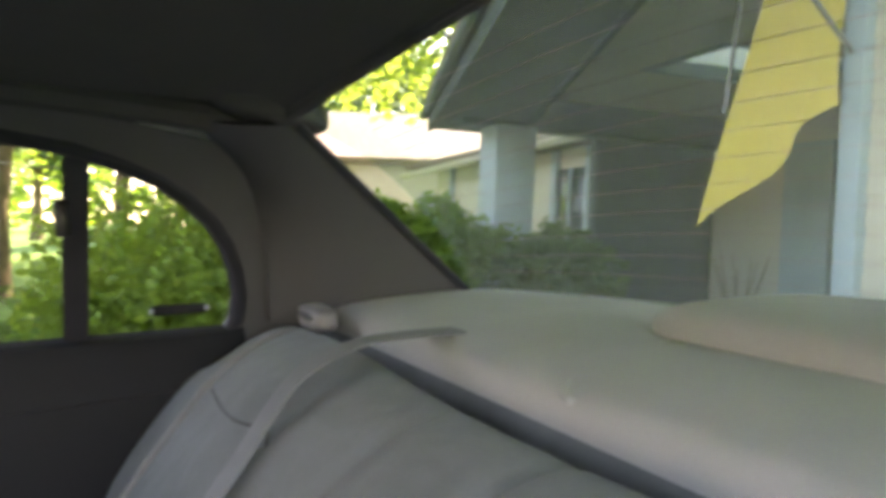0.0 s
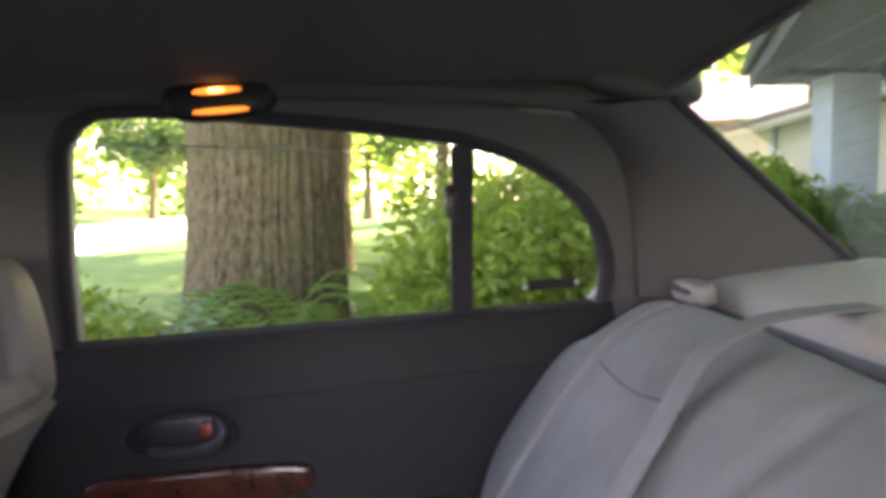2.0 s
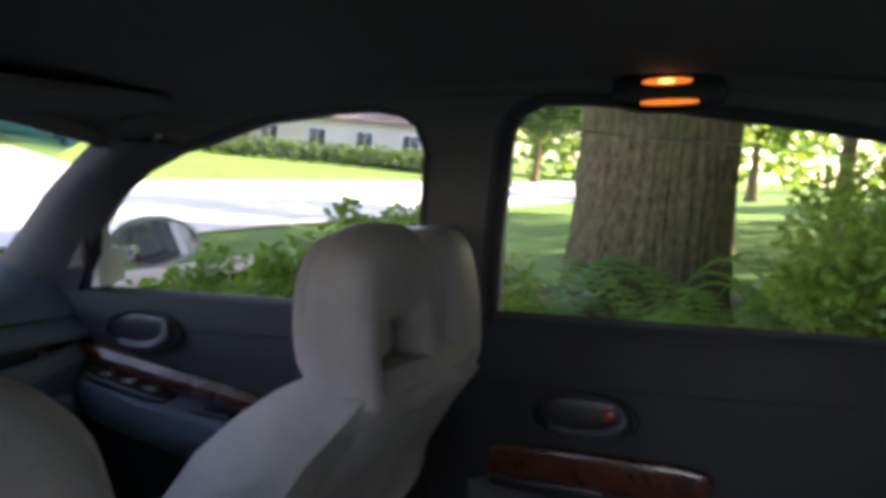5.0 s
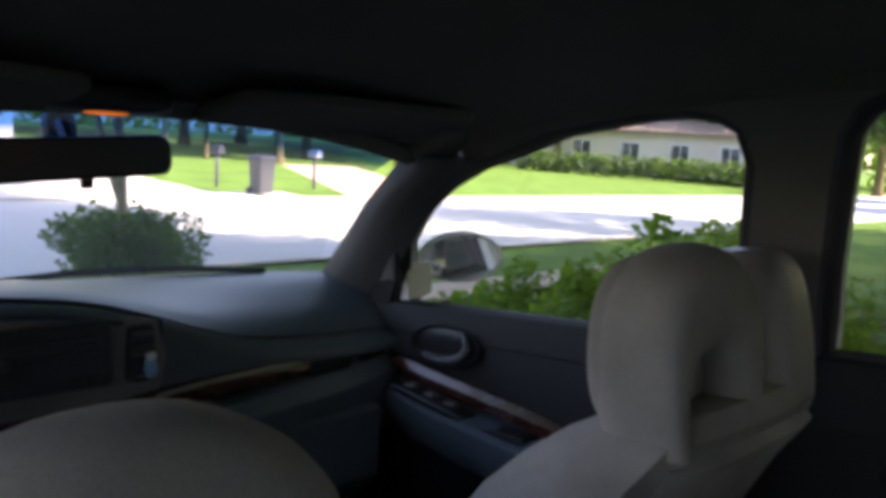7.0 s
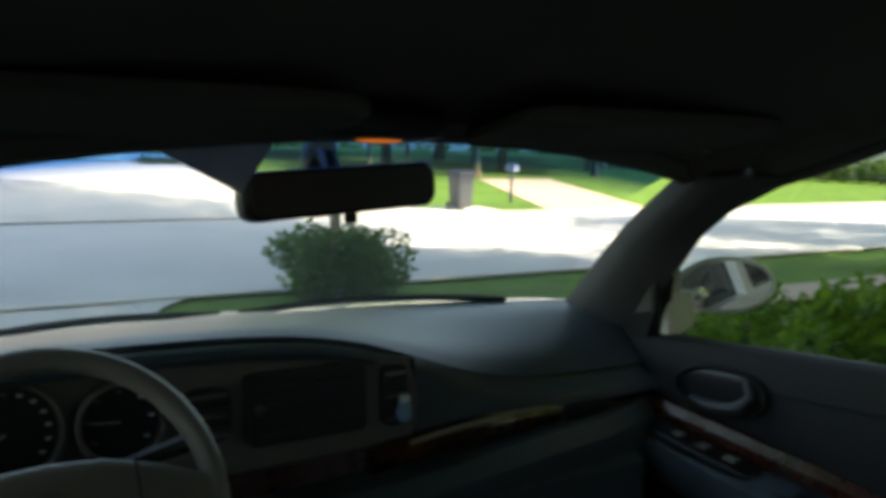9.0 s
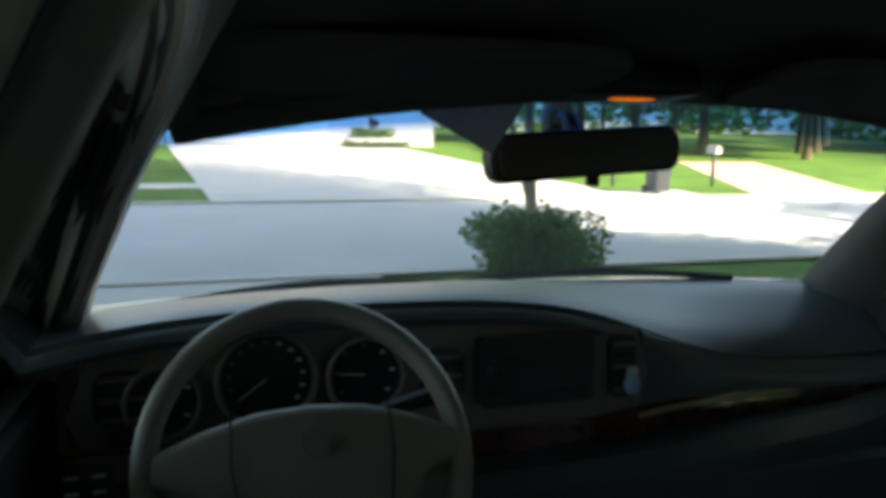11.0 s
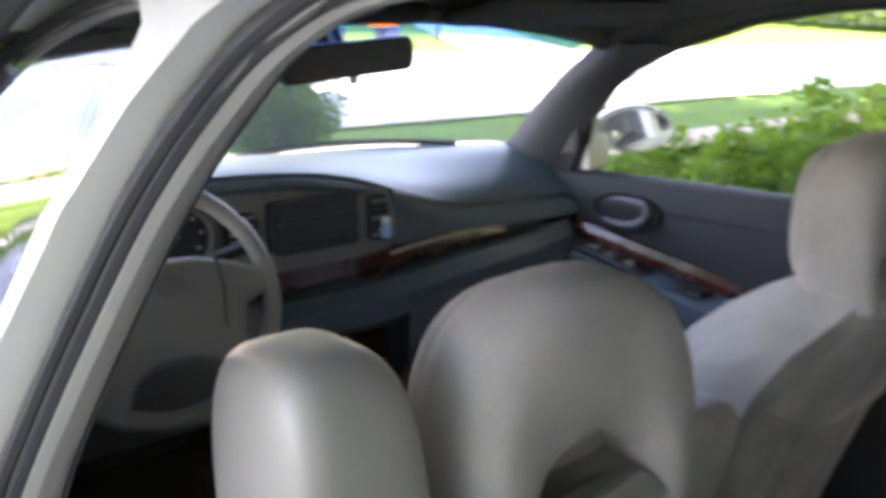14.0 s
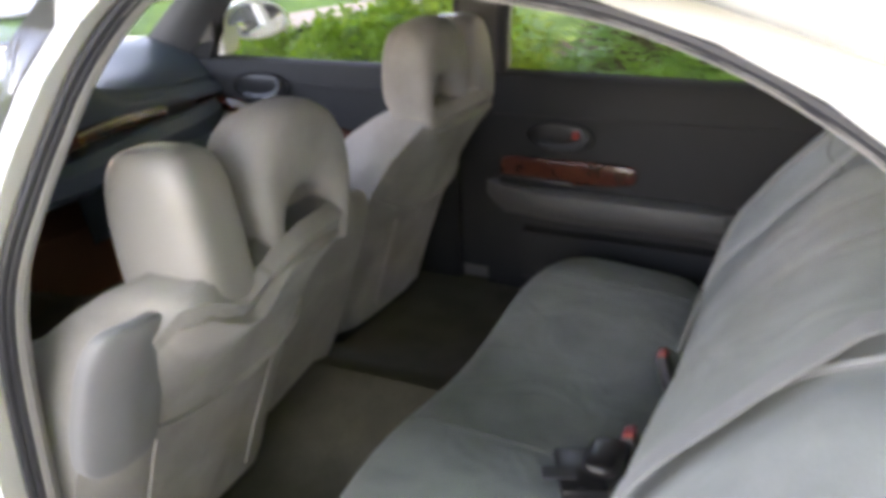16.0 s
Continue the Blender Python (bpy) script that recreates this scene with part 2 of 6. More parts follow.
ROOFMAT = material("roof_shingle", (0.20, 0.15, 0.12), 0.9, 0, 0.3, 5, 40, 0.5)
FLAGCLOTH = material("yellow_cloth", (0.55, 0.42, 0.08), 0.8, 0, 0.15, 4, 300, 0.2)
CARD = material("brown_card", (0.22, 0.095, 0.04), 0.8, 0, 0.15, 5, 120, 0.1)
BINMAT = material("bin_plastic", (0.035, 0.04, 0.05), 0.5, 0, 0.2)
FARWALL = material("far_house_wall", (0.5, 0.46, 0.42), 0.8, 0, 0.12, 0.4, 8, 0.1)
GARAGE = material("garage_door_paint", (0.62, 0.55, 0.45), 0.6, 0, 0.05, 1, 20, 0.05)
WINDOWDARK = material("far_window", (0.04, 0.05, 0.06), 0.1, 0, 0.2)

# ---- building helpers ----
BASES = {}
IDENT = Matrix.Identity(4)


def link(name, bm, mat, smooth=True):
    me = bpy.data.meshes.new(name)
    bmesh.ops.recalc_face_normals(bm, faces=bm.faces)
    bm.to_mesh(me)
    bm.free()
    me.materials.append(mat)
    if smooth:
        me.shade_smooth()
        me.set_sharp_from_angle(angle=radians(40))
    return new(name, me)


def thing(name, base, label, category, group="", space=CAR):
    """An Empty at the thing's base; its parts are given in the coordinates of the space (the car or the world)."""
    ob = new(name)
    ob.empty_display_size = 0.05
    ob.matrix_world = space @ Matrix.Translation(base)
    BASES[ob] = Vector(base)
    return tagged(ob, label, category, group)


def part(name, bm, mat, parent, label="", smooth=True):
    root = parent if parent in BASES else parent.parent
    while root not in BASES:
        root = root.parent
    bmesh.ops.translate(bm, verts=bm.verts, vec=-BASES[root])
    ob = link(name, bm, mat, smooth)
    ob.parent = parent
    return tagged(ob, label)


def solid(name, bm, mat, label, category, kind="", space=CAR, smooth=True, group=""):
    ob = link(name, bm, mat, smooth)
    ob.matrix_world = space
    return tagged(ob, label, category, group, kind)


def box(c, s, bevel=0.0, seg=2, m=None):
    bm = bmesh.new()
    bmesh.ops.create_cube(bm, size=1)
    for v in bm.verts:
        v.co = Vector((v.co.x * s[0], v.co.y * s[1], v.co.z * s[2]))
    if bevel:
        bmesh.ops.bevel(bm, geom=list(bm.edges), offset=bevel, segments=seg, profile=0.5, affect="EDGES")
    bmesh.ops.transform(bm, matrix=Matrix.Translation(c) @ (m or IDENT), verts=bm.verts)
    return bm


def join(*bms):
    """Pieces of one part, in one mesh."""
    out = bmesh.new()
    for b in bms:
        me = bpy.data.meshes.new("tmp")
        b.to_mesh(me)
        b.free()
        out.from_mesh(me)
        bpy.data.meshes.remove(me)
    return out


def grid(fn, nu, nv, thick=0.0, closed=False):
    """A sheet fn(u, v), u and v from 0 to 1; thick gives it a back, along the normals."""
    bm = bmesh.new()
    uvl = bm.loops.layers.uv.new("UVMap")
    vs = [[bm.verts.new(fn(i / nu, j / nv)) for j in range(nv + 1)] for i in range(nu + (0 if closed else 1))]
    k = len(vs)
    for i in range(nu):
        for j in range(nv):
            a, b = vs[i], vs[(i + 1) % k]
            f = bm.faces.new((a[j], b[j], b[j + 1], a[j + 1]))
            for lp, (u, v) in zip(f.loops, ((i, j), (i + 1, j), (i + 1, j + 1), (i, j + 1))):
                lp[uvl].uv = (u / nu, v / nv)
    if thick:
        bm.normal_update()
        bmesh.ops.solidify(bm, geom=list(bm.faces), thickness=thick)
    return bm


def loft(rings, caps=True):
    """A closed skin over rings of equally many points."""
    bm = bmesh.new()
    vs = [[bm.verts.new(p) for p in r] for r in rings]
    n = len(vs[0])
    for a, b in zip(vs, vs[1:]):
        for i in range(n):
            bm.faces.new((a[i], a[(i + 1) % n], b[(i + 1) % n], b[i]))
    if caps:
        bm.faces.new(list(reversed(vs[0])))
        bm.faces.new(vs[-1])
    return bm


def tube(points, r, n=8, caps=True, closed=False):
    pts = [Vector(p) for p in points]
    rs = r if isinstance(r, (list, tuple)) else [r] * len(pts)
    rings, side = [], None
    for i, p in enumerate(pts):
        if closed:
            d = pts[(i + 1) % len(pts)] - pts[i - 1]
        else:
            d = pts[min(i + 1, len(pts) - 1)] - pts[max(i - 1, 0)]
        d.normalize()
        if side is None:
            side = d.orthogonal().normalized()
        side = (side - d * side.dot(d)).normalized()
        up = d.cross(side)
        rings.append([p + (side * math.cos(a) + up * math.sin(a)) * rs[i] for a in (2 * math.pi * k / n for k in range(n))])
    if closed:
        rings.append(rings[0])
        bm = loft(rings, False)
        bmesh.ops.remove_doubles(bm, verts=bm.verts, dist=1e-6)
        return bm
    return loft(rings, caps)


def spline(points, n):
    """n+1 points on a smooth curve through the points."""
    P = [Vector(p) for p in points]
    out = []
    for i in range(n + 1):
        s = i / n * (len(P) - 1)
        k = min(int(s), len(P) - 2)
        f = s - k
        a, b, c, d = P[max(k - 1, 0)], P[k], P[k + 1], P[min(k + 2, len(P) - 1)]
        out.append(0.5 * ((2 * b) + (c - a) * f + (2 * a - 5 * b + 4 * c - d) * f * f + (3 * b - a - 3 * c + d) * f ** 3))
    return out


def prism(outline, lo, hi, axis="x", bevel=0.0, seg=2):
    """An outline of two coordinates, drawn out along an axis."""
    put = {"x": lambda a, b, t: (t, a, b), "y": lambda a, b, t: (a, t, b), "z": lambda a, b, t: (a, b, t)}[axis]
    bm = loft([[put(a, b, lo) for a, b in outline], [put(a, b, hi) for a, b in outline]])
    if bevel:
        edges = [e for e in bm.edges if any(len(f.verts) != 4 for f in e.link_faces)] if len(outline) != 4 else list(bm.edges)
        bmesh.ops.bevel(bm, geom=edges, offset=bevel, segments=seg, profile=0.5, affect="EDGES")
    return bm


def rounded(w, h, r, n=6):
    """Outline of a rounded rectangle about 0, 0."""
    out = []
    for cx, cy, a0 in ((w / 2 - r, h / 2 - r, 0), (-w / 2 + r, h / 2 - r, 90), (-w / 2 + r, -h / 2 + r, 180), (w / 2 - r, -h / 2 + r, 270)):
        for k in range(n + 1):
            a = radians(a0 + 90 * k / n)
            out.append((cx + r * math.cos(a), cy + r * math.sin(a)))
    return out


def plate(outer, holes, place, thick):
    """A sheet with holes: outlines of two coordinates, laid by place(a, b), with a back at the vector thick."""
    bm = bmesh.new()
    loops = []
    for ol in (outer, *holes):
        vs = [bm.verts.new((a, b, 0)) for a, b in ol]
        loops.append([bm.edges.new((vs[i], vs[(i + 1) % len(vs)])) for i in range(len(vs))])
    bmesh.ops.triangle_fill(bm, use_beauty=True, use_dissolve=False, edges=[e for lp in loops for e in lp])
    flat = list(bm.faces)
    for v in bm.verts:
        v.co = Vector(place(v.co.x, v.co.y))
    ext = bmesh.ops.extrude_face_region(bm, geom=flat)
    bmesh.ops.translate(bm, vec=thick, verts=[g for g in ext["geom"] if isinstance(g, bmesh.types.BMVert)])
    bmesh.ops.reverse_faces(bm, faces=[f for f in flat if f.is_valid])
    return bm


def cushion(c, s, power=3.5, n=14, bend=None):
    """A soft block: a rounded box of a superellipsoid's form, bent by a function of the place."""
    bm = bmesh.new()
    bmesh.ops.create_cube(bm, size=2)
    bmesh.ops.subdivide_edges(bm, edges=list(bm.edges), cuts=n, use_grid_fill=True)
    for v in bm.verts:
        p = v.co
        k = (abs(p.x) ** power + abs(p.y) ** power + abs(p.z) ** power) ** (1 / power)
        p = Vector((p.x / k * s[0], p.y / k * s[1], p.z / k * s[2]))
        if bend:
            p = Vector(bend(p))
        v.co = p + Vector(c)
    return bm


def tw(points):
    """Points of the outline, taken to be smooth between the corners."""
    return [tuple(p)[:2] for p in spline([(a, b, 0) for a, b in points], len(points) * 4)]


def side_x(z):
    """Half width of the cabin at a height, on the inner face."""
    return 0.77 - 0.17 * (z - 0.975) / 0.36 if z > 0.975 else 0.77 + 0.02 * (0.975 - z)


def side_l(z):
    """The same on the near side, with the belt line rounded."""
    return 0.772 - 0.472 * 0.032 * math.log1p(math.exp((z - 0.975) / 0.032)) - 0.010 * max(0.0, (z - 1.17) / 0.10) ** 2


def on_side(sgn, off=0.0):
    half = side_x if sgn > 0 else side_l
    return lambda a, b: (sgn * (half(b) + off), a, b)


REAR_WINDOW = [(-0.083, 0.978), (-0.115, 1.11), (-0.153, 1.25), (-0.163, 1.285), (-0.185, 1.311), (-0.225, 1.325), (-0.29, 1.322), (-0.40, 1.309), (-0.58, 1.281), (-0.74, 1.249), (-0.80, 1.228), (-0.85, 1.206), (-0.89, 1.178), (-0.924, 1.146), (-0.947, 1.11), (-0.961, 1.072), (-0.969, 1.03), (-0.966, 0.995), (-0.953, 0.979)]
FRONT_WINDOW = [(0.893, 0.972), (0.83, 1.10), (0.742, 1.168), (0.64, 1.222), (0.525, 1.262), (0.43, 1.282), (0.31, 1.311), (0.15, 1.324), (0.07, 1.325), (0.025, 1.316), (0.003, 1.30), (-0.003, 1.26), (0.028, 1.154), (0.058, 0.975)]
REAR_DOORWAY = [(-0.03, 0.36), (-0.036, 0.60), (-0.042, 0.80), (-0.052, 0.90), (-0.067, 0.98), (-0.085, 1.05), (-0.105, 1.12), (-0.13, 1.19), (-0.16, 1.245), (-0.19, 1.28), (-0.24, 1.302), (-0.32, 1.306), (-0.45, 1.300), (-0.58, 1.286), (-0.70, 1.270), (-0.80, 1.242), (-0.88, 1.208), (-0.95, 1.165), (-1.01, 1.10), (-1.04, 1.02), (-1.03, 0.86), (-0.94, 0.70), (-0.83, 0.50), (-0.77, 0.36)]
FRONT_DOORWAY = [(0.98, 0.36), (1.0, 0.80), (0.97, 0.97), (0.85, 1.09), (0.66, 1.215), (0.48, 1.285), (0.30, 1.318), (0.16, 1.325), (0.06, 1.318), (-0.005, 1.30), (-0.07, 1.275), (-0.085, 1.25), (-0.055, 1.20), (-0.035, 1.135), (0.008, 0.97), (0.03, 0.80), (0.04, 0.36)]
SIDE_OUTER = [(1.10, 0.20), (1.12, 0.98), (0.93, 1.10), (0.66, 1.25), (0.50, 1.31), (0.30, 1.352), (0.0, 1.362), (-0.4, 1.358), (-0.7, 1.325), (-0.95, 1.270), (-1.05, 1.22), (-1.42, 0.99), (-1.45, 0.2)]
R_OUT = Vector((0.05, 0, 0))

def grow(outline, d):
    """The outline widened by d about its own shape."""
    out = []
    n = len(outline)
    area = sum(outline[i][0] * outline[(i + 1) % n][1] - outline[(i + 1) % n][0] * outline[i][1] for i in range(n))
    s = 1 if area > 0 else -1
    for i in range(n):
        (ax, ay), (bx, by), (cx, cy) = outline[i - 1], outline[i], outline[(i + 1) % n]
        d1, d2 = Vector((bx - ax, by - ay)).normalized(), Vector((cx - bx, cy - by)).normalized()
        t = (d1 + d2).normalized()
        out.append((bx + s * t.y * d, by - s * t.x * d))
    return out


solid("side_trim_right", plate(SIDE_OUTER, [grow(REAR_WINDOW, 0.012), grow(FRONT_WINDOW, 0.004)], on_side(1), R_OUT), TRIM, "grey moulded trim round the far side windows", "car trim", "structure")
solid("side_trim_left", plate(SIDE_OUTER, [REAR_DOORWAY, FRONT_DOORWAY], on_side(-1, -0.062), (-0.026, 0, 0)), VINYL, "grey beige trim round the open doorways", "car trim", "structure")


# painted skin outside the near side, with the two doorways
solid("body_side_left", plate(grow(SIDE_OUTER, 0.02), [grow(REAR_DOORWAY, 0.016), grow(FRONT_DOORWAY, 0.028)], on_side(-1, -0.035), (-0.037, 0, 0)), PAINT, "cream white painted body side with open doorways", "car body", "structure")
solid("body_side_right", plate(grow(SIDE_OUTER, 0.02), [grow(REAR_WINDOW, 0.02), grow(FRONT_WINDOW, 0.02)], on_side(1, 0.06), (0.03, 0, 0)), PAINT, "cream white painted far body side", "car body", "structure")
for nm, ol in (("door_seal_rear", REAR_DOORWAY), ("door_seal_front", FRONT_DOORWAY)):
    def ring(d, off):
        o = grow(ol, d)
        return [(-(side_l(z) - off), y, z) for y, z in tw(o + [o[0]])]
    solid(nm, join(tube(ring(0.007, 0.031), 0.0065, 8), tube(ring(0.003, 0.040), 0.0068, 8)), RUBBER, "black rubber weather strip round an open doorway", "door seal", "structure")
    solid(nm.replace("seal", "welt"), tube(ring(0.001, 0.050), 0.009, 8), VINYL, "grey beige edging strip of a doorway", "door edging", "structure")
# inner trim of the near side centre pillar, thicker towards the front, with the belt guide cover
pz = spline([(z, yy, 0) for z, yy in ((0.36, 0.03), (0.60, 0.036), (0.80, 0.042), (0.90, 0.052), (0.98, 0.067), (1.05, 0.085), (1.12, 0.105), (1.19, 0.13), (1.245, 0.158), (1.285, 0.185), (1.315, 0.21))], 30)


def pillar_skin(section):
    """A skin along the centre pillar: the section gives depth inwards and way ahead."""
    ring = [tuple(p)[:2] for p in spline([(d, e, 0) for d, e in section], 4 * (len(section) - 1))]
    return loft([[(-(side_l(p.x) - d), -p.y + e, p.x) for d, e in ring] for p in pz])


solid("centre_pillar_left", pillar_skin(((0.040, 0.034), (0.066, 0.026), (0.076, 0.022), (0.081, 0.026), (0.086, 0.035), (0.087, 0.047), (0.084, 0.075), (0.070, 0.120), (0.040, 0.150))), TRIM, "dark grey beige inner trim of the near centre pillar", "pillar", "structure")
solid("centre_pillar_cover", pillar_skin(((0.038, 0.020), (0.042, 0.004), (0.049, -0.001), (0.056, 0.004), (0.060, 0.005), (0.066, 0.006), (0.072, 0.011), (0.075, 0.021), (0.069, 0.032), (0.045, 0.034))), VINYL, "grey beige outer strip of the near centre pillar trim", "pillar", "structure")
solid("centre_pillar_groove", tube([(-(side_l(p.x) - 0.0755), -p.y + 0.0195, p.x) for p in pz], 0.0024, 5), RUBBER, "dark joint along the centre pillar trim", "pillar", "structure")
# black rubber round the far windows
for nm, ol, rr in (("window_rubber_rear", REAR_WINDOW, 0.016), ("window_rubber_front", FRONT_WINDOW, 0.012)):
    pts = [(side_x(z) + 0.012, y, z) for y, z in grow(ol, rr + 0.001) + [grow(ol, rr + 0.001)[0]]]
    solid(nm, tube(pts, rr, 8), RUBBER, "black rubber edging of a far side window", "window seal", "structure")


def pane(outline, off):
    bm = bmesh.new()
    bm.faces.new([bm.verts.new((side_x(z) + off, y, z)) for y, z in outline])
    bmesh.ops.triangulate(bm, faces=bm.faces)
    return bm


w1 = solid("window_1", pane(REAR_WINDOW, 0.028), GLASS, "clear rear side window with a fixed quarter light", "window", "structure", smooth=False)
w2 = solid("window_2", pane(FRONT_WINDOW, 0.028), GLASS, "clear front side window", "window", "structure", smooth=False)
solid("window_divider", loft([[(side_x(z) + 0.004 + dx, y + dy, z) for dx, dy in ((0, -0.018), (0.02, -0.018), (0.02, 0.018), (0, 0.018))] for y, z in ((-0.735, 0.97), (-0.742, 1.11), (-0.750, 1.25))]), RUBBER, "black upright bar dividing the rear side window", "window bar", "structure")
solid("divider_latch", box((side_x(1.17) - 0.004, -0.728, 1.165), (0.014, 0.022, 0.055), 0.006), BLACK, "small black catch on the window bar", "window catch", "structure")

# upper edge of the rear side glass, which is wound down a little
solid("glass_edge", tube([(side_x(z) + 0.026, y, z) for y, z in ((-0.158, 1.300), (-0.28, 1.288), (-0.51, 1.264), (-0.72, 1.236))], 0.0013, 5), SHELFCLOTH, "pale upper edge of the lowered rear side glass", "glass edge", "structure")
# dark bar and two pale dots low on the quarter light
ql = thing("quarter_light_bar", (0.765, -0.889, 1.004), "small dark bar with two pale dots at the quarter light", "bracket")
part("bar", cushion((side_x(1.012) + 0.012, -0.889, 1.012), (0.005, 0.046, 0.009), 4, 6), DOORTRIM, ql)
for y in (-0.846, -0.932):
    part("pale_dot", cushion((side_x(1.012) + 0.006, y, 1.012), (0.003, 0.004, 0.005), 2.2, 5), SHELFCLOTH, ql, "pale round dot")

# darker panel laid over the grey pillar trim between the far doors
solid("centre_pillar_lower", grid(lambda u, v: (side_x(0.40 + 0.55 * v) - 0.006, -0.044 + 0.088 * u, 0.40 + 0.55 * v), 4, 10, 0.004), DOORTRIM, "dark panel laid over the lower far centre pillar", "pillar", "structure")


# windscreen
SH_BASE = lambda u: Vector((0.72 * (2 * u - 1), 1.34 - 0.20 * (2 * u - 1) ** 2, 1.005 + 0.022 * (2 * u - 1) ** 2))
SH_TOP = lambda u: Vector((0.545 * (2 * u - 1), 0.54 + 0.07 * (2 * u - 1) ** 2, 1.348 - 0.05 * (2 * u - 1) ** 2))


def shield(u, v):
    a, b = SH_BASE(u), SH_TOP(u)
    return a.lerp(b, v) + Vector((0, 0.02, 0.05)) * math.sin(math.pi * v)


w3 = solid("windscreen", grid(shield, 24, 16), SHIELD, "windscreen with a blue tint band along the top", "windscreen", "structure")


# rear glass
def rear_glass(u, v):
    s = 2 * u - 1
    a = Vector((0.655 * s, -1.50 + 0.135 * s * s, 1.02))
    b = Vector((0.535 * s, -1.175 + 0.135 * s * s, 1.385 - 0.091 * s * s))
    return a.lerp(b, v) + Vector((0, -0.02, 0.035)) * math.sin(math.pi * v)


w4 = solid("rear_window", grid(rear_glass, 24, 14), REARGLASS, "greenish rear window with fine heating lines", "rear window", "structure")
for w in (w1, w2, w3, w4):
    w.visible_shadow = False


# heating lines of the rear window
heat = thing("window_heater", (0, -1.4, 1.1), "thin brown heating lines on the rear window", "heater lines")
for k in range(13):
    v = 0.1 + 0.065 * k
    part("line", tube([Vector(rear_glass(0.06 + 0.88 * i / 16, v)) + Vector((0, 0.004, -0.004)) for i in range(17)], 0.00045, 3), PALE_LINE, heat)


# A pillars, between screen and side window
def a_pillar(sgn, out=0.0):
    a = spline([(0.74, 1.17, 1.0), (0.695, 1.0, 1.115), (0.625, 0.82, 1.21), (0.55, 0.61, 1.30)], 14)
    b = spline([(0.795, 0.97, 0.955), (0.735, 0.825, 1.085), (0.668, 0.65, 1.208), (0.625, 0.48, 1.278)], 14)
    rings = []
    for p, q in zip(a, b):
        m = p.lerp(q, 0.30) + Vector((-0.028, -0.030, -0.010))
        o = (p + q) / 2 + Vector((0.045, 0.03, 0.02))
        rings.append([(sgn * (x.x + out), x.y, x.z) for x in (p, p.lerp(m, 0.6) + Vector((-0.008, -0.005, 0)), m, q.lerp(m, 0.6) + Vector((-0.01, -0.012, 0)), q, o)])
    return loft(rings)


for sgn, nm in ((1, "pillar_right"), (-1, "pillar_left")):
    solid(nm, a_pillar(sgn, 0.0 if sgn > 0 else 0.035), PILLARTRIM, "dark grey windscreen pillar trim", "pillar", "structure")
    # the panel that carries the outside mirror
    solid("mirror_panel_" + ("right" if sgn > 0 else "left"), loft([[(sgn * x, y, z) for x, y, z in r] for r in (((0.752, 0.902, 0.965), (0.735, 0.828, 1.095), (0.76, 1.02, 0.965)), ((0.80, 0.902, 0.965), (0.76, 0.828, 1.10), (0.80, 1.02, 0.965)))]), DOORTRIM, "dark grey triangular mirror panel", "mirror panel", "structure")


# C pillar trims: from the quarter window to the rear glass
def c_pillar(sgn):
    a = spline([(0.612, -0.90, 1.305), (0.655, -0.985, 1.22), (0.70, -1.02, 1.10), (0.735, -1.03, 0.98)], 12)
    b = spline([(0.535, -1.035, 1.285), (0.572, -1.13, 1.205), (0.615, -1.24, 1.11), (0.668, -1.37, 1.0)], 12)
    rings = []
    for p, q in zip(a, b):
        m = p.lerp(q, 0.45) + Vector((-0.02, 0.005, -0.01))
        rings.append([(sgn * x.x, x.y, x.z) for x in (p, p.lerp(m, 0.5) + Vector((-0.008, 0, -0.003)), m, m.lerp(q, 0.6) + Vector((-0.006, 0, 0)), q, q + Vector((0.03, 0, 0.0)), p + Vector((0.06, 0, 0.01)))])
    return loft(rings)


for sgn, nm in ((1, "rear_pillar_right"), (-1, "rear_pillar_left")):
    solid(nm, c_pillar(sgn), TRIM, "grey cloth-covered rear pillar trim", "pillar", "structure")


for sgn in (1, -1):
    solid("rear_window_rubber", tube(spline([(sgn * 0.533, -1.04, 1.287), (sgn * 0.570, -1.135, 1.205), (sgn * 0.612, -1.245, 1.11), (sgn * 0.664, -1.372, 1.003)], 14), 0.007, 6), RUBBER, "black rubber edging of the rear window", "window seal", "structure")


# headliner and roof
def roof(off):
    def fn(u, v):
        s = 2 * u - 1
        f, r = SH_TOP(u), Vector(rear_glass(u, 1))
        y = f.y + (r.y - f.y) * v
        k = math.sin(math.pi * v) ** 0.55
        w = 0.545 * (1 - v) + 0.535 * v + 0.062 * k
        z = f.z * (1 - v) + r.z * v + k * (0.062 - 0.002 * s ** 4) + off
        return (w * s, y, z)
    return fn


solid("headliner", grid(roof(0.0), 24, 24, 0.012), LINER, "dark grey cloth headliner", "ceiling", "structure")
solid("roof_panel", grid(lambda u, v: (lambda p: (p[0] * 1.12, p[1], p[2] + 0.010 - 0.022 * (2 * u - 1) ** 4))(roof(0.02)(u, v)), 24, 24, 0.006), PAINT, "cream white painted roof panel", "car roof", "structure")
for sgn in (1, -1):
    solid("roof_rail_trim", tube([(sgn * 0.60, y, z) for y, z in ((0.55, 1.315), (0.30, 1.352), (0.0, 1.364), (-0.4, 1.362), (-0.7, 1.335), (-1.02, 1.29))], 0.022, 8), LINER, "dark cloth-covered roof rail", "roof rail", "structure")
